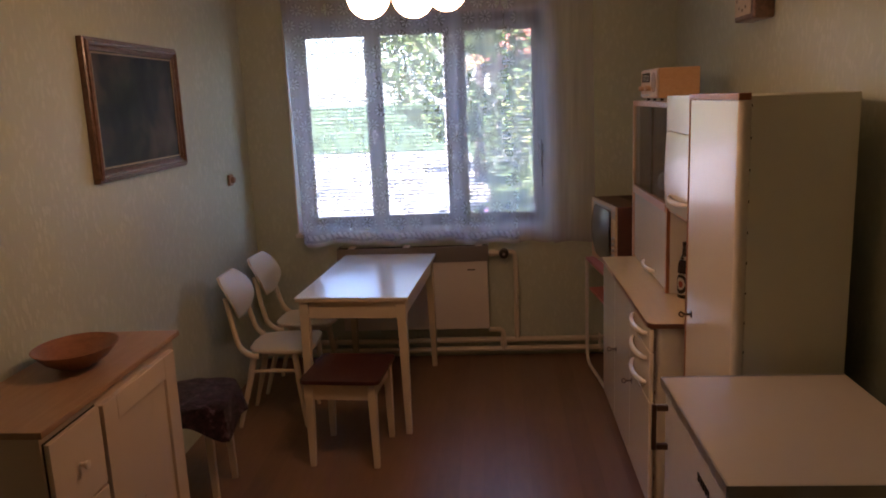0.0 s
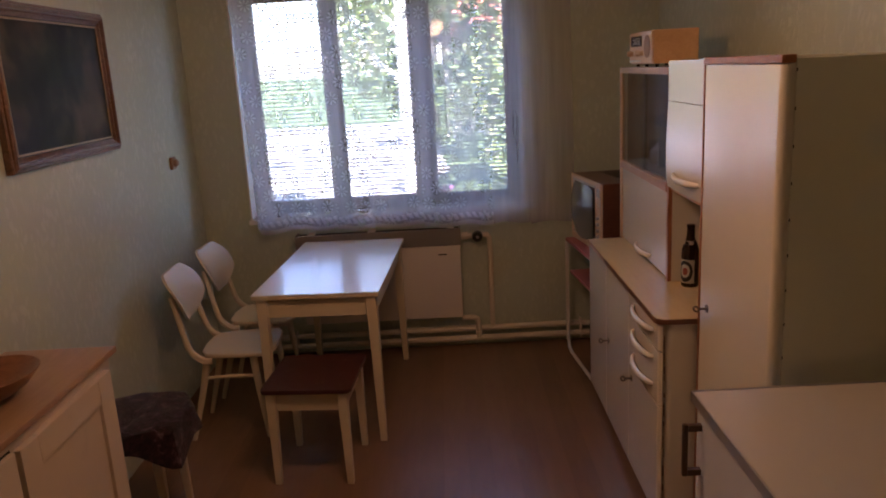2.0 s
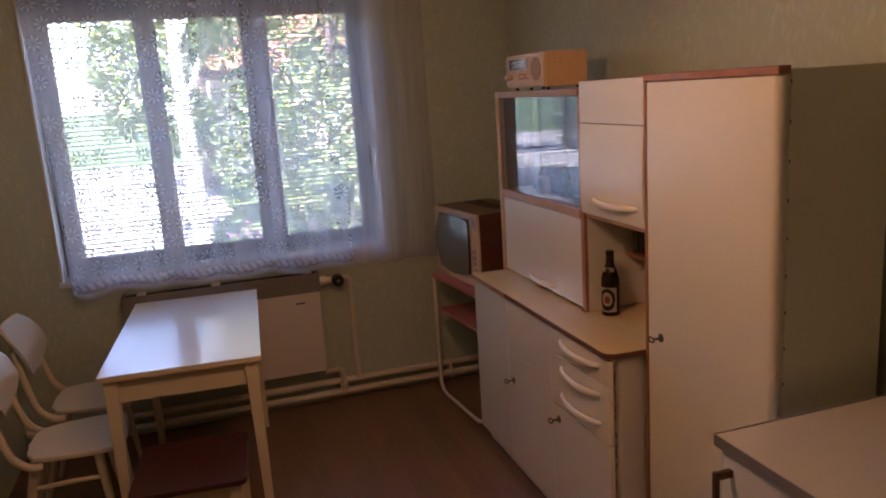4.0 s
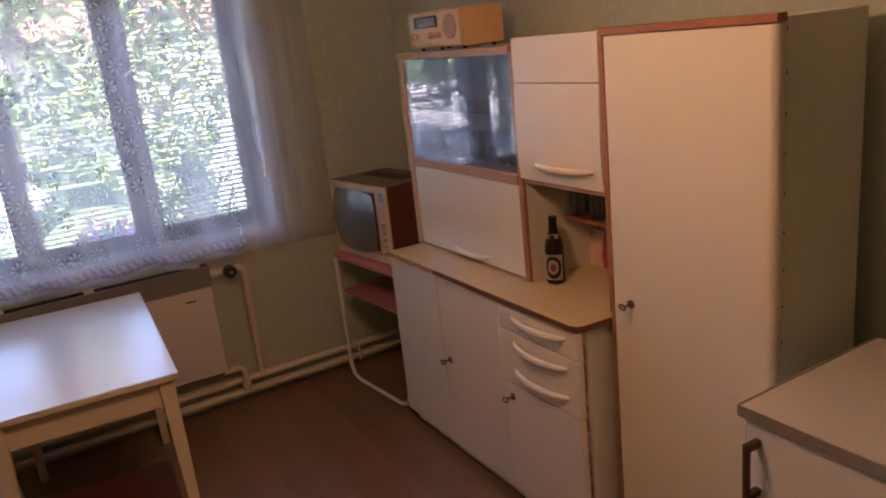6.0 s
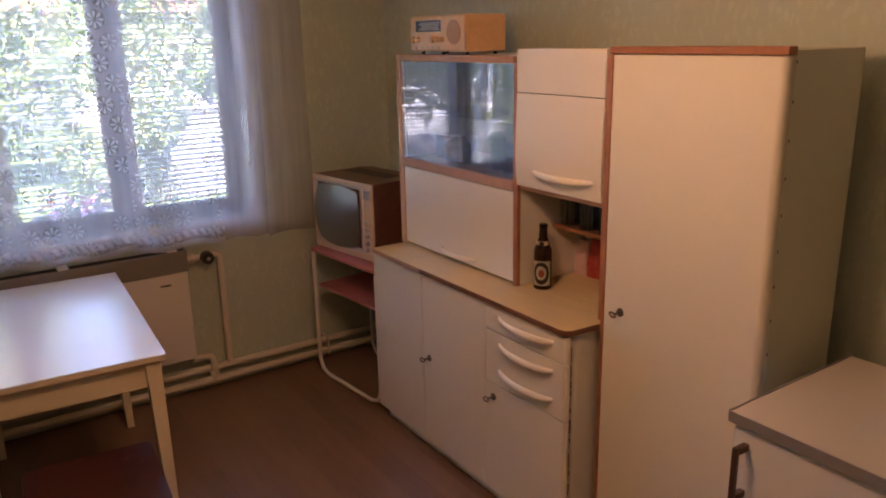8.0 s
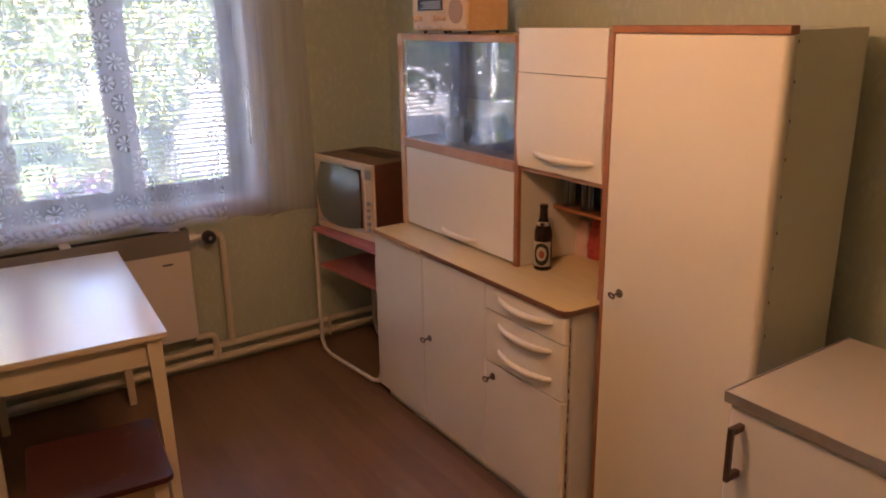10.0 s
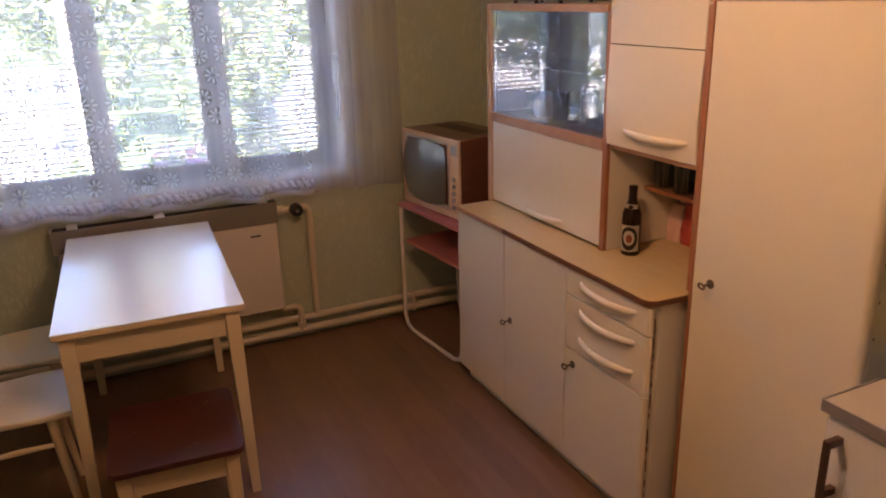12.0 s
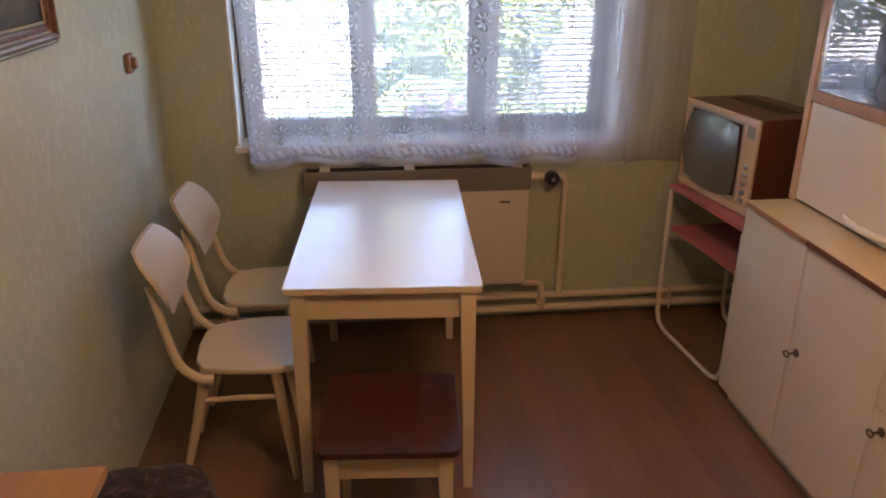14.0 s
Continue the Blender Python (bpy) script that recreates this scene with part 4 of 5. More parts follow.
def build_tv():
    t = thing("television", (2.42, -0.395, 0.722), 0.0, label="old tube television in a brown wooden case on the stand", category="television")
    x0, y0, y1, z0, z1 = 2.258, -0.647, -0.143, 0.712, 1.092
    part("case", prism([(x0 + 0.014, y0 + 0.001), (x0 + 0.30, y0 + 0.012), (x0 + 0.345, y0 + 0.05), (x0 + 0.345, y1 - 0.05), (x0 + 0.30, y1 - 0.012), (x0 + 0.014, y1 - 0.001)], z0, z1, 0.006), TV_CASE, t, "brown veneered case")
    bm = box(x0, x0 + 0.013, y0, y1, z0, z0 + 0.032, 0.003)
    box(x0, x0 + 0.013, y0, y1, z1 - 0.022, z1, 0.003, bm=bm)
    box(x0, x0 + 0.013, y1 - 0.020, y1, z0 + 0.0325, z1 - 0.0225, 0.003, bm=bm)
    box(x0, x0 + 0.013, y0, y0 + 0.014, z0 + 0.0325, z1 - 0.0225, 0.003, bm=bm)
    box(x0, x0 + 0.013, y0 + 0.072, y0 + 0.086, z0 + 0.0325, z1 - 0.0225, 0.003, bm=bm)
    part("front_frame", bm, TV_FRONT, t, "pale wooden front frame")
    part("control_panel", box(x0 + 0.003, x0 + 0.012, y0 + 0.0145, y0 + 0.0715, z0 + 0.0325, z1 - 0.0225), TV_FRONT, t)
    part("speaker_strip", box(x0 + 0.0005, x0 + 0.0028, y0 + 0.020, y0 + 0.066, z1 - 0.075, z1 - 0.03, 0.001), METAL, t)
    for i in range(5):
        k = tube([(x0 + 0.003, y0 + 0.043, z0 + 0.055 + i * 0.034), (x0 - 0.010, y0 + 0.043, z0 + 0.055 + i * 0.034)], [0.011, 0.009], 14)
        part("knob", k, STEEL, t, "grey control knob")
    ym, ye = y0 + 0.0865, y1 - 0.0205
    # mask round the tube
    bm = box(x0 + 0.004, x0 + 0.012, ym, ye, z0 + 0.0325, z0 + 0.05, 0.002)
    box(x0 + 0.004, x0 + 0.012, ym, ye, z1 - 0.036, z1 - 0.0225, 0.002, bm=bm)
    box(x0 + 0.004, x0 + 0.012, ym, ym + 0.016, z0 + 0.0505, z1 - 0.0365, 0.002, bm=bm)
    box(x0 + 0.004, x0 + 0.012, ye - 0.016, ye, z0 + 0.0505, z1 - 0.0365, 0.002, bm=bm)
    part("mask", bm, TV_MASK, t, "grey plastic mask")
    # bulging screen
    b = bmesh.new()
    yc, zc, hy, hz = (ym + ye) / 2, (z0 + z1) / 2 + 0.004, (ye - ym) / 2 - 0.010, (z1 - z0) / 2 - 0.036
    g = []
    n = 20
    for j in range(n + 1):
        row = []
        for i in range(n + 1):
            s, q = -1 + 2 * i / n, -1 + 2 * j / n
            ss, qq = s * math.sqrt(1 - 0.26 * q * q), q * math.sqrt(1 - 0.26 * s * s)
            row.append(b.verts.new((x0 + 0.012 - 0.050 * (1 - 0.5 * ss * ss - 0.5 * qq * qq), yc + hy * ss * 1.03, zc + hz * qq * 1.03)))
        g.append(row)
    for j in range(n):
        for i in range(n):
            b.faces.new((g[j][i], g[j][i + 1], g[j + 1][i + 1], g[j + 1][i]))
    part("screen", b, SCREEN, t, "dark grey bulging glass screen")
    for y in (y0 + 0.06, y1 - 0.06):
        part("foot", box(x0 + 0.03, x0 + 0.26, y - 0.012, y + 0.012, 0.7065, 0.7115), BLACK, t)
    for i in range(9):
        part("vent", box(x0 + 0.16, x0 + 0.26, y0 + 0.1 + i * 0.04, y0 + 0.12 + i * 0.04, z1 - 0.001, z1 + 0.0012), DARK, t)
    t.matrix_basis = pose(2.438, -0.372, 0.722, 0, 0, 8.0)


build_tv()


# ---- kitchen dresser ----
def bow_handle(x, y0, y1, z, drop=0.005, out=0.03, r=0.009):
    """A long curved pull: fixed at both ends, bowed outwards and down. The front looks to -x."""
    pts, rad = [], []
    n = 16
    for i in range(n + 1):
        s = i / n
        k = math.sin(math.pi * s)
        pts.append((x - out * k ** 0.6 + 0.001, y0 + (y1 - y0) * s, z - drop * k))
        rad.append(r * (0.55 + 0.55 * k ** 0.5))
    return tube(pts, rad, 12, flat=1.35)


def key_lock(x, y, z, parent):
    plate = part("lock_plate", tube([(x, y, z), (x - 0.003, y, z)], 0.014, 16), KEY, parent, "old nickel lock plate")
    bm = tube([(x - 0.003, y, z), (x - 0.030, y, z)], 0.004, 8)
    ring = [(x - 0.028 - 0.008 + 0.008 * math.cos(a), y + 0.009 * math.sin(a), z + 0.006 * math.sin(a)) for a in (2 * math.pi * k / 14 for k in range(15))]
    tube(ring, 0.0034, 6, bm=bm)
    part("key", bm, KEY, plate)


XB, XU, XT = 2.222, 2.383, 2.353
DY0, DY1, DYM = -2.088, -0.802, -1.631
XBACK = 2.745


def build_base():
    s = thing("base_cabinet", (2.48, -1.44, 0), label="cream lacquered kitchen base cabinet with doors and two drawers", category="cabinet")
    y0, y1, zt = -2.086, -0.802, 0.820
    part("plinth", box(XB + 0.035, XBACK, y0 + 0.02, y1 - 0.03, 0.0, 0.049), CREAM_SIDE, s)
    # body with rounded front corner
    r = 0.03
    arc = [(XB + 0.02 + r - r * math.sin(a), y0 + r - r * math.cos(a)) for a in (radians(90 * k / 6) for k in range(7))]
    part("body", prism([(XB + 0.02, y1), *reversed(arc), (XBACK, y0), (XBACK, y1)], 0.050, zt, 0.002), CREAM_SIDE, s)
    g = 0.0026

    def front(a, b_, z0, z1, name, round_end=False):
        if round_end:
            rr = 0.018
            out = [(XB, b_)] + [(XB + rr - rr * math.cos(q), a + rr - rr * math.sin(q)) for q in (radians(80 * k / 8) for k in range(9))] + [(XB + 0.0185, a + 0.03), (XB + 0.0185, b_)]
            return part(name, prism(out, z0, z1, 0.0025), CREAM, s)
        return part(name, box(XB, XB + 0.0185, a, b_, z0, z1, 0.004), CREAM, s)

    left = front(-1.208 + g, y1 - 0.002, 0.058, zt - 0.004, "door")
    right = front(-1.648 + g, -1.208 - g, 0.058, zt - 0.004, "door")
    key_lock(XB, -1.260, 0.458, right)
    d1 = front(y0 + 0.001, -1.648 - g, 0.722, zt - 0.004, "drawer_front", True)
    d2 = front(y0 + 0.001, -1.648 - g, 0.514, 0.717, "drawer_front", True)
    low = front(y0 + 0.001, -1.648 - g, 0.058, 0.509, "door", True)
    key_lock(XB, -1.698, 0.457, low)
    part("handle", bow_handle(XB, -1.732, -2.020, 0.782), IVORY, d1, "ivory bow handle")
    part("handle", bow_handle(XB, -1.732, -2.020, 0.678), IVORY, d2, "ivory bow handle")
    part("handle", bow_handle(XB, -1.732, -2.020, 0.574), IVORY, d2, "ivory bow handle")
    for a, b_ in ((-1.210, -1.206), (-1.650, -1.646)):
        part("gap", box(XB + 0.012, XB + 0.0192, a, b_, 0.062, 0.814), DARK, s)
    # worn seam between the fronts and the side, with chipped paint
    rng = random.Random(12)
    z = 0.07
    while z < 0.80:
        h = rng.uniform(0.012, 0.06)
        part("chipped_edge", box(XB + 0.0195, XB + 0.0195 + rng.uniform(0.0012, 0.003), y0 - 0.0009, y0 + 0.002, z, min(z + h, 0.812)), DARK_EDGE, s)
        z += h + rng.uniform(0.002, 0.05)


build_base()


def build_counter():
    c = thing("worktop", (2.48, -1.44, 0.8215), label="pale wood-grain worktop of the dresser with a dark edge band", category="worktop")
    y0, y1 = -2.086, -0.813
    out = [(2.214, y1), (2.214, y0 + 0.030), (2.220, y0 + 0.012), (2.240, y0 - 0.002), (XT + 0.0, -2.096), (XBACK, -2.096), (XBACK, y1)]
    part("top", prism(out, 0.8215, 0.8425, 0.002), COUNTER, c, "pale wood-grain laminate")
    # the edge band, missing along its first stretch
    bm = tube([(2.2115, -1.216, 0.832), (2.2115, y0 + 0.030, 0.832), (2.2175, y0 + 0.010, 0.832), (2.239, y0 - 0.0045, 0.832), (XT - 0.002, -2.0975, 0.832)], 0.0018, 6, flat=6.0)
    part("edge_band", bm, DARK_EDGE, c, "dark red-brown edge band")
    part("bare_edge", box(2.2105, 2.2138, -1.215, y1, 0.823, 0.8405), RAIL, c, "bare edge where the band is lost")


build_counter()


def build_upper():
    s = thing("display_cabinet", (2.55, -1.44, 0.836), label="cream cabinet with sliding glass doors, flap and open niche", category="cabinet")
    zb, zt = 0.844, 1.688
    part("side_panel", box(XU + 0.012, XBACK, DY1 - 0.018, DY1, zb, zt, 0.002), CREAM_SIDE, s)
    part("stile", box(XU - 0.004, XU + 0.0115, DY1 - 0.034, DY1 + 0.001, zb, zt, 0.003), STILE, s, "pale wooden front edge")
    part("side_panel", box(XU + 0.002, XBACK, DY0, DY0 + 0.018, zb, zt, 0.002), CREAM_SIDE, s)
    part("stile", box(XU - 0.012, XU + 0.0015, DY0 - 0.001, DY0 + 0.019, zb, zt, 0.003), EDGE, s, "red-brown front edge")
    part("divider", box(XU + 0.012, XBACK - 0.02, DYM - 0.009, DYM + 0.009, zb, zt - 0.02, 0.001), CREAM_SIDE, s)
    part("stile", box(XU - 0.004, XU + 0.0115, DYM - 0.010, DYM + 0.016, zb, zt - 0.022, 0.002), EDGE, s, "red-brown front edge")
    part("top_panel", box(XU + 0.012, XBACK, DY0 + 0.0185, DY1 - 0.0185, zt - 0.018, zt, 0.001), CREAM_SIDE, s)
    part("back_panel", box(XBACK - 0.012, XBACK - 0.001, DYM + 0.0095, DY1 - 0.0185, zb, zt - 0.0185), SHADED_INSIDE, s)
    part("back_panel", box(XBACK - 0.012, XBACK - 0.001, DY0 + 0.0185, DYM - 0.0095, zb, zt - 0.0185), CREAM_SIDE, s)
    # thin panels added over the cream sides to carry the darkened inside colour
    part("lining", box(XU + 0.03, XBACK - 0.013, DY1 - 0.022, DY1 - 0.0185, 1.2415, zt - 0.0185), SHADED_INSIDE, s)
    part("lining", box(XU + 0.03, XBACK - 0.013, DYM + 0.0095, DYM + 0.0125, 1.2415, zt - 0.0215), SHADED_INSIDE, s)
    ya, yb = DYM + 0.0165, DY1 - 0.0345
    part("top_rail", box(XU - 0.006, XU + 0.0115, ya, yb, zt - 0.026, zt + 0.001, 0.003), RAIL, s, "pale wooden rail")
    part("bottom_rail", box(XU - 0.008, XU + 0.020, ya, yb, 1.206, 1.243, 0.003), RAIL, s, "pale wooden rail with grooves")
    part("shelf", box(XU + 0.03, XBACK - 0.013, ya, DY1 - 0.0185, 1.225, 1.241), SHADED_INSIDE, s)
    part("shelf", box(XU + 0.06, XBACK - 0.013, ya, DY1 - 0.0185, 1.44, 1.45), TUMBLER, s, "glass shelf")
    ymid = (ya + yb) / 2
    part("sliding_glass", box(XU + 0.001, XU + 0.005, ymid - 0.03, yb - 0.001, 1.2435, zt - 0.027), CAB_GLASS, s, "clear sliding glass", False)
    part("sliding_glass", box(XU + 0.0075, XU + 0.0115, ya + 0.001, ymid + 0.03, 1.2435, zt - 0.027), CAB_GLASS, s, "clear sliding glass", False)
    # flap
    flap = part("flap", box(XU + 0.001, XU + 0.019, ya + 0.001, yb - 0.001, 0.853, 1.203, 0.004), CREAM, s, "cream drop-down flap")
    part("handle", bow_handle(XU + 0.001, -1.125, -1.375, 0.886, 0.004, 0.026, 0.008), IVORY, flap, "ivory bow handle")
    # cupboard over the niche, its front bulging a little
    yc, yd = DY0 + 0.0205, DYM - 0.0115
    part("upper_front", box(XU - 0.012, XU + 0.008, yc, yd, 1.566, zt + 0.027, 0.004), CREAM, s)
    prof = [(XU - 0.012, 1.5645), (XU - 0.017, 1.45), (XU - 0.019, 1.36), (XU - 0.016, 1.28), (XU - 0.010, 1.236), (XU + 0.008, 1.236), (XU + 0.008, 1.5645)]
    door = part("door", prism(prof, yc, yd, 0.003, axis="y"), CREAM, s)
    part("handle", bow_handle(XU - 0.014, -1.738, -2.030, 1.296, 0.005, 0.028, 0.0085), IVORY, door, "ivory bow handle")
    part("niche_ceiling", box(XU + 0.004, XBACK - 0.013, yc, yd, 1.218, 1.2345, 0.001), RAIL, s)
    part("niche_shelf", box(2.552, XBACK - 0.013, DY0 + 0.0185, DYM - 0.0095, 1.050, 1.064, 0.002), EDGE, s, "red-brown niche shelf")


build_upper()


def tumbler(x, y, z, r, h, material, label):
    bm = lathe([(0.0, 0.0), (r * 0.86, 0.0), (r, h), (r - 0.002, h), (r * 0.84, 0.006), (0.0, 0.006)], (x, y, z), 24)
    return solo("drinking_glass", bm, material, label, "glass", group="glasses in the dresser")


for i, y in enumerate((-1.690, -1.789, -1.888, -1.987)):
    tumbler(2.605, y, 1.0645, 0.046, 0.118, DARK_GLASS, "dark smoked drinking glass on the niche shelf")
for i, (x, y, h) in enumerate(((2.50, -1.18, 0.115), (2.50, -1.27, 0.12), (2.51, -1.36, 0.13), (2.50, -1.45, 0.11), (2.58, -1.54, 0.13), (2.60, -1.23, 0.13), (2.60, -1.40, 0.12), (2.52, -0.95, 0.10))):
    tumbler(x, y, 1.2415, 0.034, h, TUMBLER, "clear drinking glass behind the sliding glass doors")
bm = lathe([(0.0, 0.0), (0.05, 0.0), (0.062, 0.03), (0.055, 0.07), (0.03, 0.09), (0.026, 0.10), (0.0, 0.10)], (2.52, -1.06, 1.2415), 24)
solo("sugar_bowl", bm, plain("blue_white_china", (0.42, 0.45, 0.58), 0.2), "small bluish china bowl in the dresser", "bowl")


def build_bottle():
    b = thing("beer_bottle", (2.449, -1.706, 0.8427), label="brown glass beer bottle with an oval cream label on the worktop", category="bottle", own=True)
    part("glass_body", lathe([(0.0, 0.0), (0.030, 0.0), (0.034, 0.004), (0.034, 0.135), (0.032, 0.152), (0.024, 0.175), (0.0165, 0.195), (0.0145, 0.232), (0.016, 0.236), (0.016, 0.246), (0.0135, 0.248), (0.0, 0.248)], n=32), BOTTLE, b, "brown glass")

    def wrap(name, a0, a1, z0, z1, r, material, label, oval=False):
        m = bmesh.new()
        n = 14
        lo, hi = [], []
        for i in range(n + 1):
            s = -1 + 2 * i / n
            a = radians(a0 + (a1 - a0) * i / n)
            k = math.sqrt(max(0.0, 1 - s * s)) if oval else 1.0
            mid, hh = (z0 + z1) / 2, (z1 - z0) / 2 * max(k, 0.02)
            lo.append(m.verts.new((r * math.cos(a), r * math.sin(a), mid - hh)))
            hi.append(m.verts.new((r * math.cos(a), r * math.sin(a), mid + hh)))
        for i in range(n):
            m.faces.new((lo[i], lo[i + 1], hi[i + 1], hi[i]))
        bmesh.ops.solidify(m, geom=m.faces[:], thickness=0.0002)
        return part(name, m, material, b, label)

    c = 218
    wrap("label", c - 62, c + 62, 0.018, 0.112, 0.0346, LABEL, "cream paper label")
    wrap("label_oval", c - 52, c + 52, 0.022, 0.108, 0.0350, LABEL_DARK, "dark oval", True)
    wrap("label_disc", c - 34, c + 34, 0.040, 0.094, 0.0354, LABEL, "pale disc", True)
    wrap("label_mark", c - 16, c + 20, 0.050, 0.080, 0.0358, LABEL_RED, "red mark", True)
    wrap("neck_label", c - 60, c + 60, 0.168, 0.186, 0.0255, LABEL, "small neck label")
    wrap("neck_mark", c - 22, c + 22, 0.170, 0.184, 0.0258, LABEL_DARK, "dark mark", True)


build_bottle()
def build_packet():
    """A half-full paper bag leaning against the back of the niche, red with a pale side."""
    pk = thing("food_packet", (2.700, -1.705, 0.8427), 4.0, "crumpled red and pale paper packet standing in the niche", "packet", own=True)

    def bag(y0, y1, z1, seed):
        bm = bmesh.new()
        rows = []
        n, m = 28, 12
        for j in range(m + 1):
            v = j / m
            row = []
            for k in range(n):
                a = 2 * math.pi * k / n
                c, d = math.cos(a), math.sin(a)
                flat = 1 - 0.72 * max(0.0, v - 0.45) / 0.55
                p = Vector((0.026 * math.copysign(abs(c) ** 0.6, c) * flat, (y0 + y1) / 2 + (y1 - y0) / 2 * math.copysign(abs(d) ** 0.6, d) * (1 - 0.15 * v), z1 * v))
                p += 0.0055 * noise.noise_vector(p * 42 + Vector((seed, 0, 0))) * min(1, 4 * v)
                row.append(bm.verts.new(p))
            rows.append(row)
        for r0, r1 in zip(rows, rows[1:]):
            for k in range(n):
                bm.faces.new((r0[k], r0[(k + 1) % n], r1[(k + 1) % n], r1[k]))
        bm.faces.new(rows[-1])
        bm.faces.new(list(reversed(rows[0])))
        return bm

    part("pouch", bag(0.004, 0.078, 0.135, 3), PACK_PALE, pk, smooth=False)
    part("wrapper", bag(-0.062, 0.006, 0.150, 7), PACK_RED, pk, "red wrapper", False)


build_packet()


def build_radio():
    r = thing("table_radio", (2.49, -1.065, 1.688), label="maple-cased table radio with a dark dial on the dresser", category="radio")
    x0, x1, y0, y1, z0, z1 = 2.402, 2.60, -1.295, -0.897, 1.701, 1.842
    part("case", box(x0 + 0.006, x1, y0, y1, z0, z1, 0.006), RADIO_WOOD, r, "maple veneer case")
    part("face", box(x0, x0 + 0.0055, y0 + 0.006, y1 - 0.006, z0 + 0.006, z1 - 0.006, 0.002), RADIO_FACE, r, "pale front")
    dial = part("dial", box(x0 - 0.003, x0 - 0.0005, -1.128, -0.942, z0 + 0.078, z1 - 0.018, 0.001), DIAL, r, "black dial glass")
    for i in range(5):
        z = z0 + 0.086 + i * 0.0065
        part("scale_line", box(x0 - 0.0042, x0 - 0.0031, -1.117 + 0.006 * (i % 2), -0.969 - 0.012 * (i % 3), z, z + 0.0022), PRINT, dial)
    sp = lathe([(0.0, 0.0), (0.047, 0.0), (0.047, 0.003), (0.0, 0.003)], n=32)
    sp.transform(pose(x0 - 0.0005, -1.218, 1.776, 0, -90, 0))
    part("speaker", sp, MESH_CLOTH, r, "round brown speaker cloth")
    for y, k in ((-0.928, 0.014), (-0.964, 0.011), (-1.073, 0.014), (-1.106, 0.011), (-1.139, 0.011)):
        part("knob", tube([(x0, y, z0 + 0.048), (x0 - 0.016, y, z0 + 0.048)], [k, k * 0.85], 16), RADIO_WOOD, r, "round wooden knob")
    for i in range(5):
        y = -0.942 - i * 0.042
        part("push_key", box(x0 - 0.005, x0 - 0.0005, y - 0.006, y + 0.006, z0 + 0.012, z0 + 0.018, 0.001), PRINT, r)
    for x, y in ((x0 + 0.03, y0 + 0.03), (x0 + 0.03, y1 - 0.05), (x0 + 0.03, -1.10), (x1 - 0.03, y0 + 0.03), (x1 - 0.03, y1 - 0.03)):
        part("foot", tube([(x, y, 1.6885), (x, y, 1.7008)], 0.008, 10), BLACK, r)


build_radio()


def build_tall():
    s = thing("tall_cupboard", (2.53, -2.385, 0), label="tall cream lacquered cupboard with a single door and brown top trim", category="cupboard")
    y0, y1, zt = -2.672, -2.1005, 1.700
    part("plinth", box(XT + 0.04, 2.69, y0 + 0.01, y1 - 0.004, 0.0, 0.07), CREAM_SIDE, s)
    part("body", box(XT + 0.0345, 2.700, y0, y1, 0.071, zt + 0.012, 0.003), HARDBOARD, s, "pale painted side")
    part("front_frame", box(XT + 0.0212, XT + 0.034, y0, y1, 0.071, zt, 0.002), CREAM_SIDE, s)
    part("top_trim", box(XT - 0.004, XT + 0.0335, y0 - 0.003, y1 + 0.001, zt + 0.0005, zt + 0.0215, 0.003), EDGE, s, "red-brown top trim")
    rr = 0.021
    out = [(XT, y1 - 0.014)] + [(XT + rr - rr * math.cos(q), y0 - 0.002 + rr - rr * math.sin(q)) for q in (radians(90 * k / 7) for k in range(8))] + [(XT + 0.0205, y0 + 0.012), (XT + 0.0195, y1 - 0.014)]
    door = part("door", prism(out, 0.075, zt - 0.002, 0.002), CREAM, s, "single cream door")
    part("stile", box(XT - 0.003, XT + 0.02, y1 - 0.0125, y1 - 0.0005, 0.075, zt, 0.002), EDGE, s, "red-brown front edge")
    key_lock(XT, -2.184, 0.907, door)
    for i in range(9):
        z = 0.92 + i * 0.095
        part("hinge_pin", box(XT + 0.0345, XT + 0.0375, y0 - 0.0014, y0 - 0.0004, z, z + 0.008), DARK, s)


build_tall()


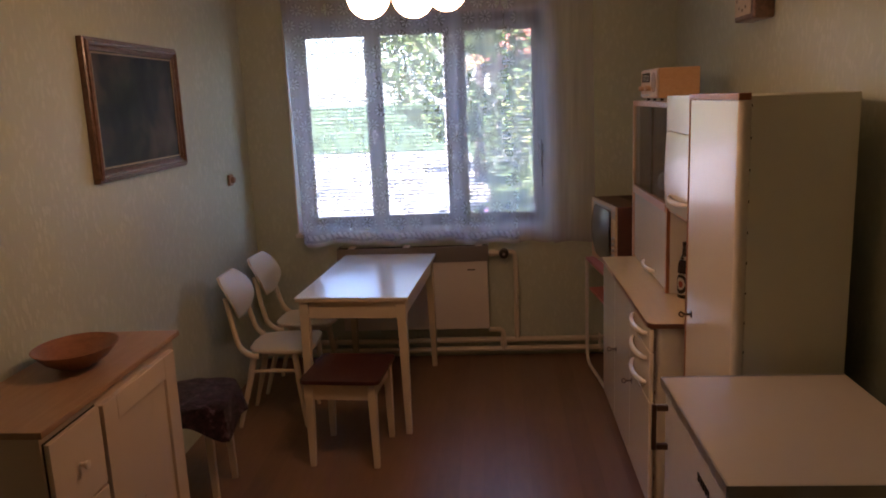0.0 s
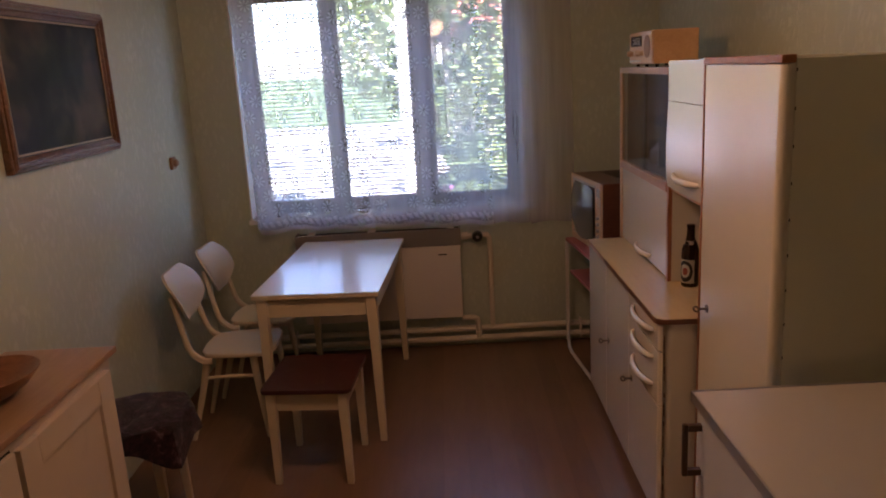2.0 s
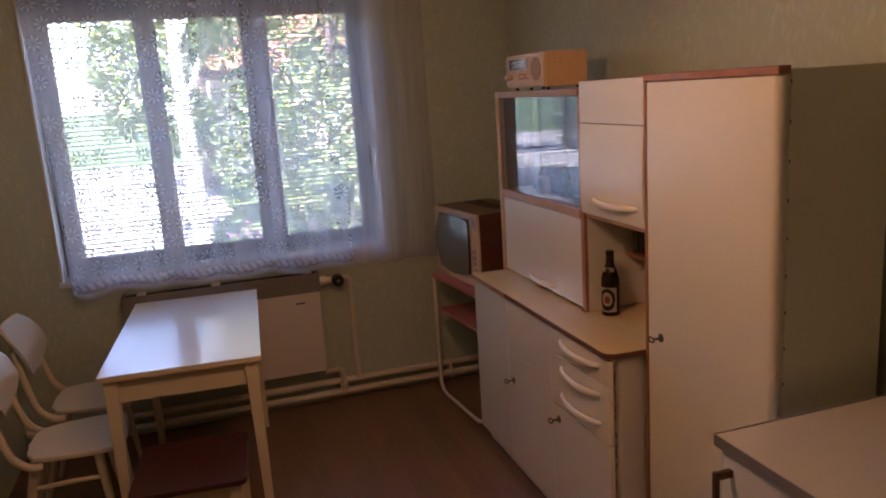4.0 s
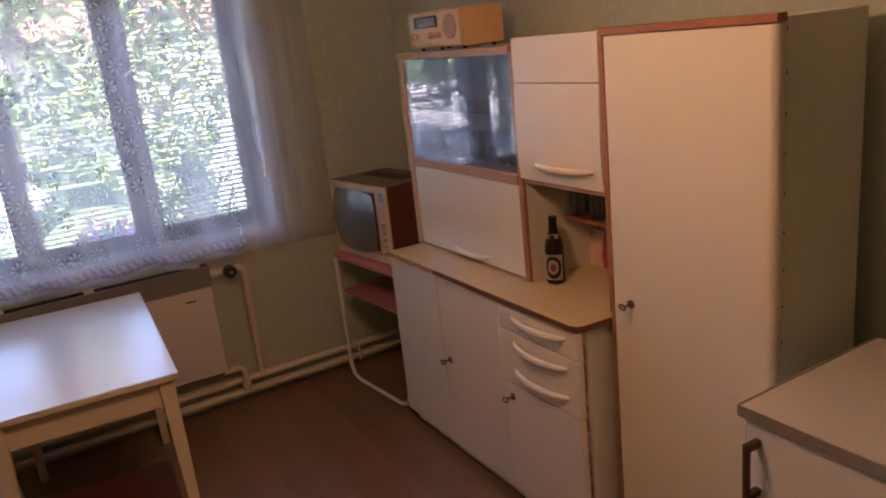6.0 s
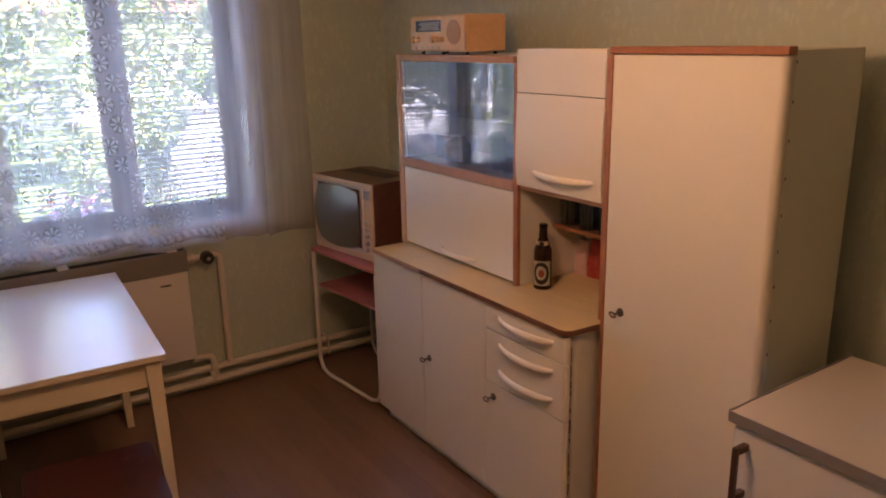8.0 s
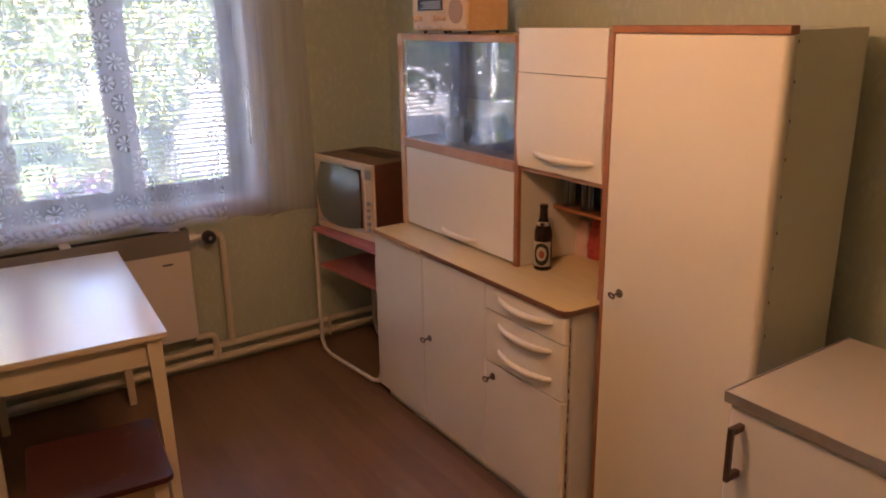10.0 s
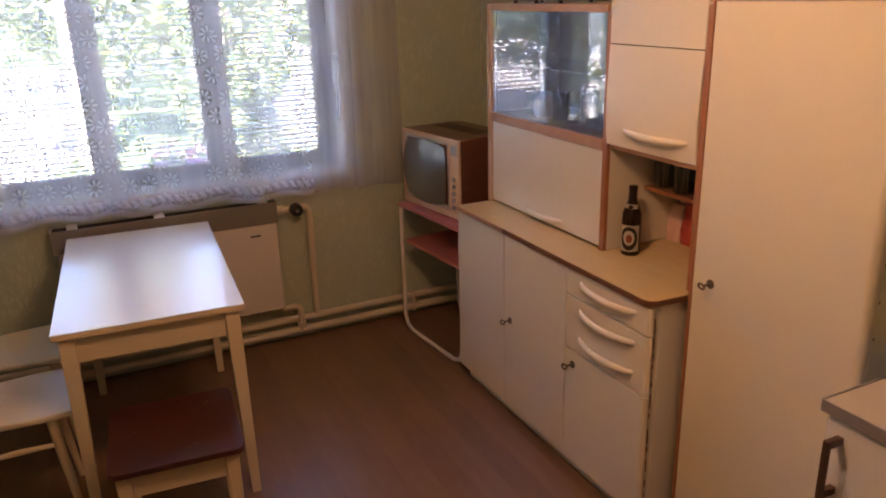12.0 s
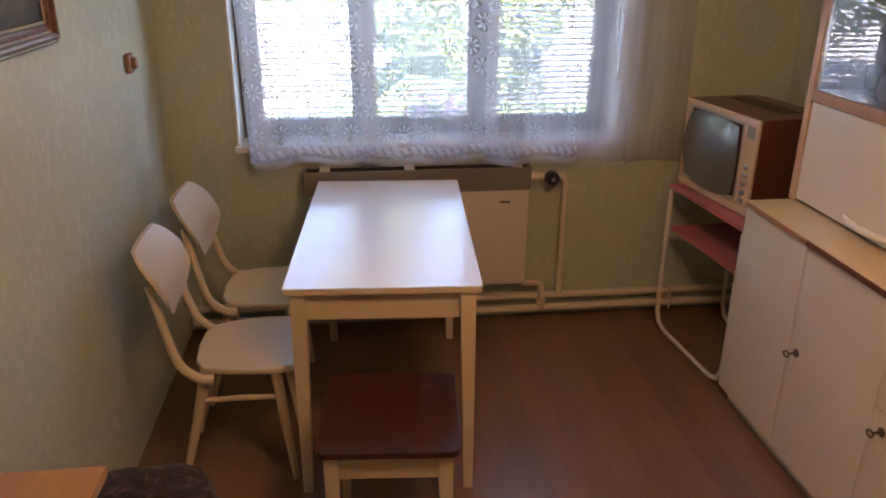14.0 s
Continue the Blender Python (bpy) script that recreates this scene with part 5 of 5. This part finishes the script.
def build_fridge():
    f = thing("small_fridge", (2.43, -3.09, 0), label="small white enamelled refrigerator with a grey-edged top and metal handle", category="refrigerator")
    x0, y0, y1, zt = 2.131, -3.418, -2.757, 0.849
    part("body", box(x0 + 0.045, 2.66, y0 + 0.01, y1 - 0.006, 0.03, zt, 0.008), FRIDGE, f)
    door = part("door", box(x0, x0 + 0.042, y0 + 0.006, y1 - 0.004, 0.06, zt - 0.006, 0.012, 3), FRIDGE, f, "white enamel door")
    part("top_plate", box(x0 - 0.008, 2.665, y0, y1, zt + 0.006, zt + 0.030, 0.004), FRIDGE_TOP, f, "pale top plate")
    bm = box(x0 - 0.0125, x0 - 0.0085, y0 - 0.003, y1 + 0.003, zt + 0.002, zt + 0.031, 0.001)
    box(x0 - 0.008, 2.665, y0 - 0.0045, y0 - 0.0005, zt + 0.002, zt + 0.031, 0.001, bm=bm)
    box(x0 - 0.008, 2.665, y1 + 0.0005, y1 + 0.0045, zt + 0.002, zt + 0.031, 0.001, bm=bm)
    part("edge_trim", bm, STEEL, f, "grey metal edge trim")
    part("dark_gap", box(x0 + 0.05, 2.655, y0 + 0.014, y1 - 0.01, zt + 0.0005, zt + 0.0055), DARK, f)
    hy = -2.802
    h = part("handle", box(x0 - 0.048, x0 - 0.034, hy - 0.007, hy + 0.007, 0.663, 0.810, 0.003), BRONZE, door, "dark metal bar handle")
    for z in (0.665, 0.790):
        part("handle_post", box(x0 - 0.034, x0 + 0.001, hy - 0.008, hy + 0.008, z, z + 0.018, 0.002), BRONZE, h)
    # badge that cannot be read
    for i in range(5):
        a = -3.150 - i * 0.022
        part("badge_bar", box(x0 - 0.003, x0 - 0.0003, a - 0.014, a, 0.750, 0.772, 0.0008), BLACK, door)
    for x in (x0 + 0.08, 2.62):
        for y in (y0 + 0.05, y1 - 0.05):
            part("foot", tube([(x, y, 0.0), (x, y, 0.0295)], 0.016, 12), BLACK, f)


build_fridge()


def build_clock():
    c = thing("wall_clock", (2.74, -1.60, 2.02), label="brown wooden box clock with a cream face high on the wall", category="clock")
    x0, y0, y1, z0, z1 = 2.70, -1.69, -1.44, 2.012, 2.27
    part("case", box(x0, W - 0.0005, y0, y1, z0, z1, 0.012, 3), FRAME, c)
    part("face", box(x0 - 0.004, x0 - 0.0005, y0 + 0.022, y1 - 0.022, z0 + 0.022, z1 - 0.022, 0.002), CLOCK_FACE, c, "cream clock face")
    for k in range(12):
        a = radians(30 * k)
        yc, zc = (y0 + y1) / 2 + 0.085 * math.sin(a), (z0 + z1) / 2 + 0.085 * math.cos(a)
        part("hour_mark", box(x0 - 0.0058, x0 - 0.0041, yc - 0.004, yc + 0.004, zc - 0.006, zc + 0.006), LABEL_DARK, c)
    part("hand", tube([(x0 - 0.007, (y0 + y1) / 2, (z0 + z1) / 2), (x0 - 0.007, -1.53, 2.19)], 0.0025, 6), LABEL_DARK, c)
    part("hand", tube([(x0 - 0.0085, (y0 + y1) / 2, (z0 + z1) / 2), (x0 - 0.0085, -1.57, 2.21)], 0.002, 6), LABEL_DARK, c)


build_clock()


def build_lamp():
    cx, cy = 1.36, -2.40
    l = thing("ceiling_lamp", (cx, cy, TOP), label="ceiling lamp with lit opal glass globes", category="lamp")
    part("ceiling_rose", lathe([(0.0, 0.0), (0.03, 0.0), (0.055, 0.02), (0.06, 0.035), (0.0, 0.035)], (cx, cy, TOP - 0.036), 24), METAL, l)
    part("stem", tube([(cx, cy, TOP - 0.035), (cx, cy, 2.26)], 0.009, 10), METAL, l)
    part("hub", lathe([(0.0, 0.0), (0.03, 0.0), (0.036, 0.02), (0.03, 0.045), (0.0, 0.045)], (cx, cy, 2.235), 20), METAL, l)
    r = 0.069
    for gx, gy, gz in ((1.238, -2.45, 2.073), (1.384, -2.45, 2.069), (1.484, -2.32, 2.099)):
        arm = part("arm", tube(curve_pts([(cx, cy, 2.25), ((cx + gx) / 2, (cy + gy) / 2, 2.262), (gx, gy, 2.24), (gx, gy, gz + r + 0.012)], 5), 0.006, 8), METAL, l)
        part("globe_holder", lathe([(0.022, 0.0), (0.030, 0.004), (0.024, 0.03), (0.0, 0.034)], (gx, gy, gz + r - 0.008), 18), METAL, arm)
        prof = [(r * math.sin(radians(a)), -r * math.cos(radians(a))) for a in range(0, 166, 11)]
        prof[0] = (0.0, -r)
        part("globe", lathe(prof, (gx, gy, gz), 30), GLOBE, arm, "lit opal glass globe")


build_lamp()

# ---- the garden outside ----
GZ = -0.75
b = bmesh.new()
ring = [b.verts.new((x, y, GZ)) for x, y in ((-400, -400), (400, -400), (400, 600), (-400, 600))]
b.faces.new(ring)
solo("ground", b, LAWN, "summer lawn of the garden outside the window", "lawn", "structure", False)
b = bmesh.new()
n = 24
lo = [b.verts.new((-9 + 26 * i / n, 5.2 + 0.5 * math.sin(i * 0.45), GZ + 0.012)) for i in range(n + 1)]
hi = [b.verts.new((-9 + 26 * i / n, 8.0 + 0.6 * math.sin(i * 0.4 + 1), GZ + 0.012)) for i in range(n + 1)]
for i in range(n):
    b.faces.new((lo[i], lo[i + 1], hi[i + 1], hi[i]))
solo("garden_path", b, GRAVEL, "sunlit pale gravel path across the garden", "path", "structure", False)
b = bmesh.new()
b.faces.new([b.verts.new((x, y, GZ + 0.010)) for x, y in ((-30, 8.3), (0.2, 8.4), (1.6, 14.0), (0.4, 32.0), (-30, 34.0))])
solo("yard", b, GRAVEL, "wide sunlit yard of pale concrete", "yard", "structure", False)


def leaf_cloud(rng, blobs, count, size):
    """Many small leaves strewn over and in a set of uneven blobs (x, y, z, r)."""
    verts, faces = [], []
    for i in range(count):
        x, y, z, r = blobs[rng.randrange(len(blobs))]
        d = Vector((rng.gauss(0, 1), rng.gauss(0, 1), rng.gauss(0, 1))).normalized()
        q = Vector((x, y, z)) + d * r * (0.55 + 0.5 * rng.random() ** 0.6)
        s = size * rng.uniform(0.6, 1.4)
        a = Vector((rng.gauss(0, 1), rng.gauss(0, 1), rng.gauss(0, 0.6))).normalized()
        c = a.cross(d + Vector((0.1, 0.2, 0.3))).normalized()
        k = len(verts)
        verts += [q - a * s, q + c * s * 0.45, q + a * s, q - c * s * 0.45]
        faces.append((k, k + 1, k + 2, k + 3))
    me = bpy.data.meshes.new("leaves")
    me.from_pydata([tuple(v) for v in verts], [], faces)
    return me


def grow_tree(at, height, spread, seed, bark, leaf, label, count=5000, size=0.09, clear=0.35):
    rng = random.Random(seed)
    t = thing("garden_tree", at, 0, label, "tree", "garden trees", own=True)
    lean = rng.uniform(-0.05, 0.08)
    trunk = [(lean * height * k, 0.03 * math.sin(3 * k), height * 0.8 * k) for k in (0, 0.15, 0.35, 0.6, 0.85, 1.0)]
    r0 = 0.035 * height ** 0.9
    bm = tube(trunk, [r0, r0 * 0.85, r0 * 0.75, r0 * 0.55, r0 * 0.3, r0 * 0.1], 12)
    blobs = []
    for i in range(11):
        z = height * (clear + (0.95 - clear) * i / 10)
        a = rng.uniform(0, 6.3)
        d = spread * (0.35 + 0.5 * rng.random()) * (1.15 - 0.7 * i / 10)
        tip = (lean * z + d * math.cos(a), d * math.sin(a), z + 0.12 * height * rng.random())
        tube([(lean * z, 0, z * 0.82), (lean * z + d * 0.5 * math.cos(a), d * 0.5 * math.sin(a), z * 0.95), tip], [r0 * 0.35, r0 * 0.22, r0 * 0.06], 6, bm=bm)
        blobs.append((*tip, spread * rng.uniform(0.28, 0.5)))
    part("trunk", bm, bark, t)
    me = leaf_cloud(rng, blobs, count, size)
    me.materials.append(leaf)
    cr = new("crown", me)
    cr.parent = t
    return t


def grow_bush(at, w, h, seed, leaf, label, count=2600, size=0.05, petals=0):
    rng = random.Random(seed)
    t = thing("garden_bush", at, 0, label, "bush", "garden bushes", own=True)
    blobs = [(rng.uniform(-w, w) * 0.7, rng.uniform(-w, w) * 0.4, h * rng.uniform(0.2, 0.8), w * rng.uniform(0.25, 0.45)) for _ in range(9)]
    bm = None
    for x, y, z, r in blobs[:6]:
        bm = tube([(x * 0.2, y * 0.2, 0), (x * 0.6, y * 0.6, z * 0.5), (x, y, z)], [0.02, 0.014, 0.005], 6, bm=bm)
    part("stems", bm, BARK, t)
    me = leaf_cloud(rng, blobs, count, size)
    me.materials.append(leaf)
    new("foliage", me).parent = t
    if petals:
        me = leaf_cloud(rng, [(x, y - 0.1, z + 0.1, r * 1.05) for x, y, z, r in blobs], petals, size * 0.8)
        me.materials.append(PETALS)
        new("blossom", me).parent = t
    return t


grow_tree((0.9, 9.5, GZ), 6.5, 1.4, 3, BIRCH, LEAF_PALE, "slender birch with a white trunk in the garden", 5200, 0.08, 0.42)
grow_tree((3.6, 11.5, GZ), 6.0, 2.3, 5, BARK, LEAF_PALE, "broad fruit tree with sunlit leaves", 7000, 0.10, 0.25)
grow_tree((6.6, 10.0, GZ), 5.0, 2.2, 8, BARK, LEAF, "dense garden tree with dark green leaves", 6500, 0.10, 0.2)
grow_tree((-9.5, 22.0, GZ), 7.0, 2.6, 11, BARK, LEAF_PALE, "distant broad tree behind the lawn", 6000, 0.13, 0.25)
grow_tree((9.5, 15.0, GZ), 7.0, 3.0, 13, BARK, LEAF, "distant dark tree beside the garden", 6500, 0.13, 0.2)
grow_tree((1.2, 19.0, GZ), 7.5, 3.2, 17, BARK, LEAF, "distant tall tree behind the garden", 6500, 0.14, 0.2)
grow_tree((-3.3, 6.2, GZ), 6.0, 1.3, 31, BIRCH, LEAF_PALE, "slender birch with a white trunk beside the yard", 4200, 0.08, 0.45)
grow_tree((-5.6, 7.5, GZ), 5.5, 2.2, 33, BARK, LEAF, "dense garden tree beside the yard", 6500, 0.10, 0.12)
grow_tree((-6.5, 11.0, GZ), 6.5, 2.6, 35, BARK, LEAF, "dense dark tree beyond the yard", 6500, 0.11, 0.12)
grow_tree((-9.5, 6.5, GZ), 6.5, 2.8, 37, BARK, LEAF_PALE, "broad pale tree at the garden's edge", 6500, 0.12, 0.12)
grow_bush((-4.4, 5.6, GZ), 1.0, 1.2, 39, LEAF, "wide green bush beside the yard", 3200, 0.06, 200)
grow_bush((1.50, 2.35, GZ), 0.50, 1.55, 21, LEAF, "flowering bush close to the house with pink and purple blossom", 4200, 0.045, 700)
grow_bush((2.35, 4.0, GZ), 0.45, 2.3, 22, LEAF_PALE, "tall pale yellow-green shrub beside the house", 3600, 0.05)
grow_bush((3.2, 9.2, GZ), 1.2, 1.3, 25, LEAF_PALE, "wide pale bush beyond the path", 3200, 0.07, 100)


def build_garden_wall():
    """A low plastered wall with a flat coping, at the far side of the path."""
    g = thing("garden_wall", (6.2, 9.0, GZ), -2.0, "low pale plastered garden wall with a flat coping", "wall", own=True)
    part("wall", box(-3.0, 5.0, -0.12, 0.12, 0, 1.42, 0.01), GREY_WALL, g)
    part("coping", box(-3.05, 5.05, -0.17, 0.17, 1.421, 1.49, 0.012), GRAVEL, g, "flat concrete coping")


build_garden_wall()


def build_house():
    h = thing("neighbour_house", (7.0, 26.0, GZ), -8.0, "distant plastered house with a red tiled roof", "house", own=True)
    part("wall", box(-5, 5, -3.5, 3.5, 0, 3.4), RENDERED, h)
    part("roof", prism([(-4.1, 3.38), (0, 6.2), (4.1, 3.38)], -5.3, 5.3, axis="x"), TILE_ROOF, h, "red tiled roof", False)
    for x in (-3, 0, 3):
        w = part("window", box(x - 0.55, x + 0.55, -3.53, -3.48, 1.1, 2.5), DARK, h)
        part("window_frame", box(x - 0.62, x + 0.62, -3.56, -3.535, 1.0, 1.08), REVEAL, w)


build_house()
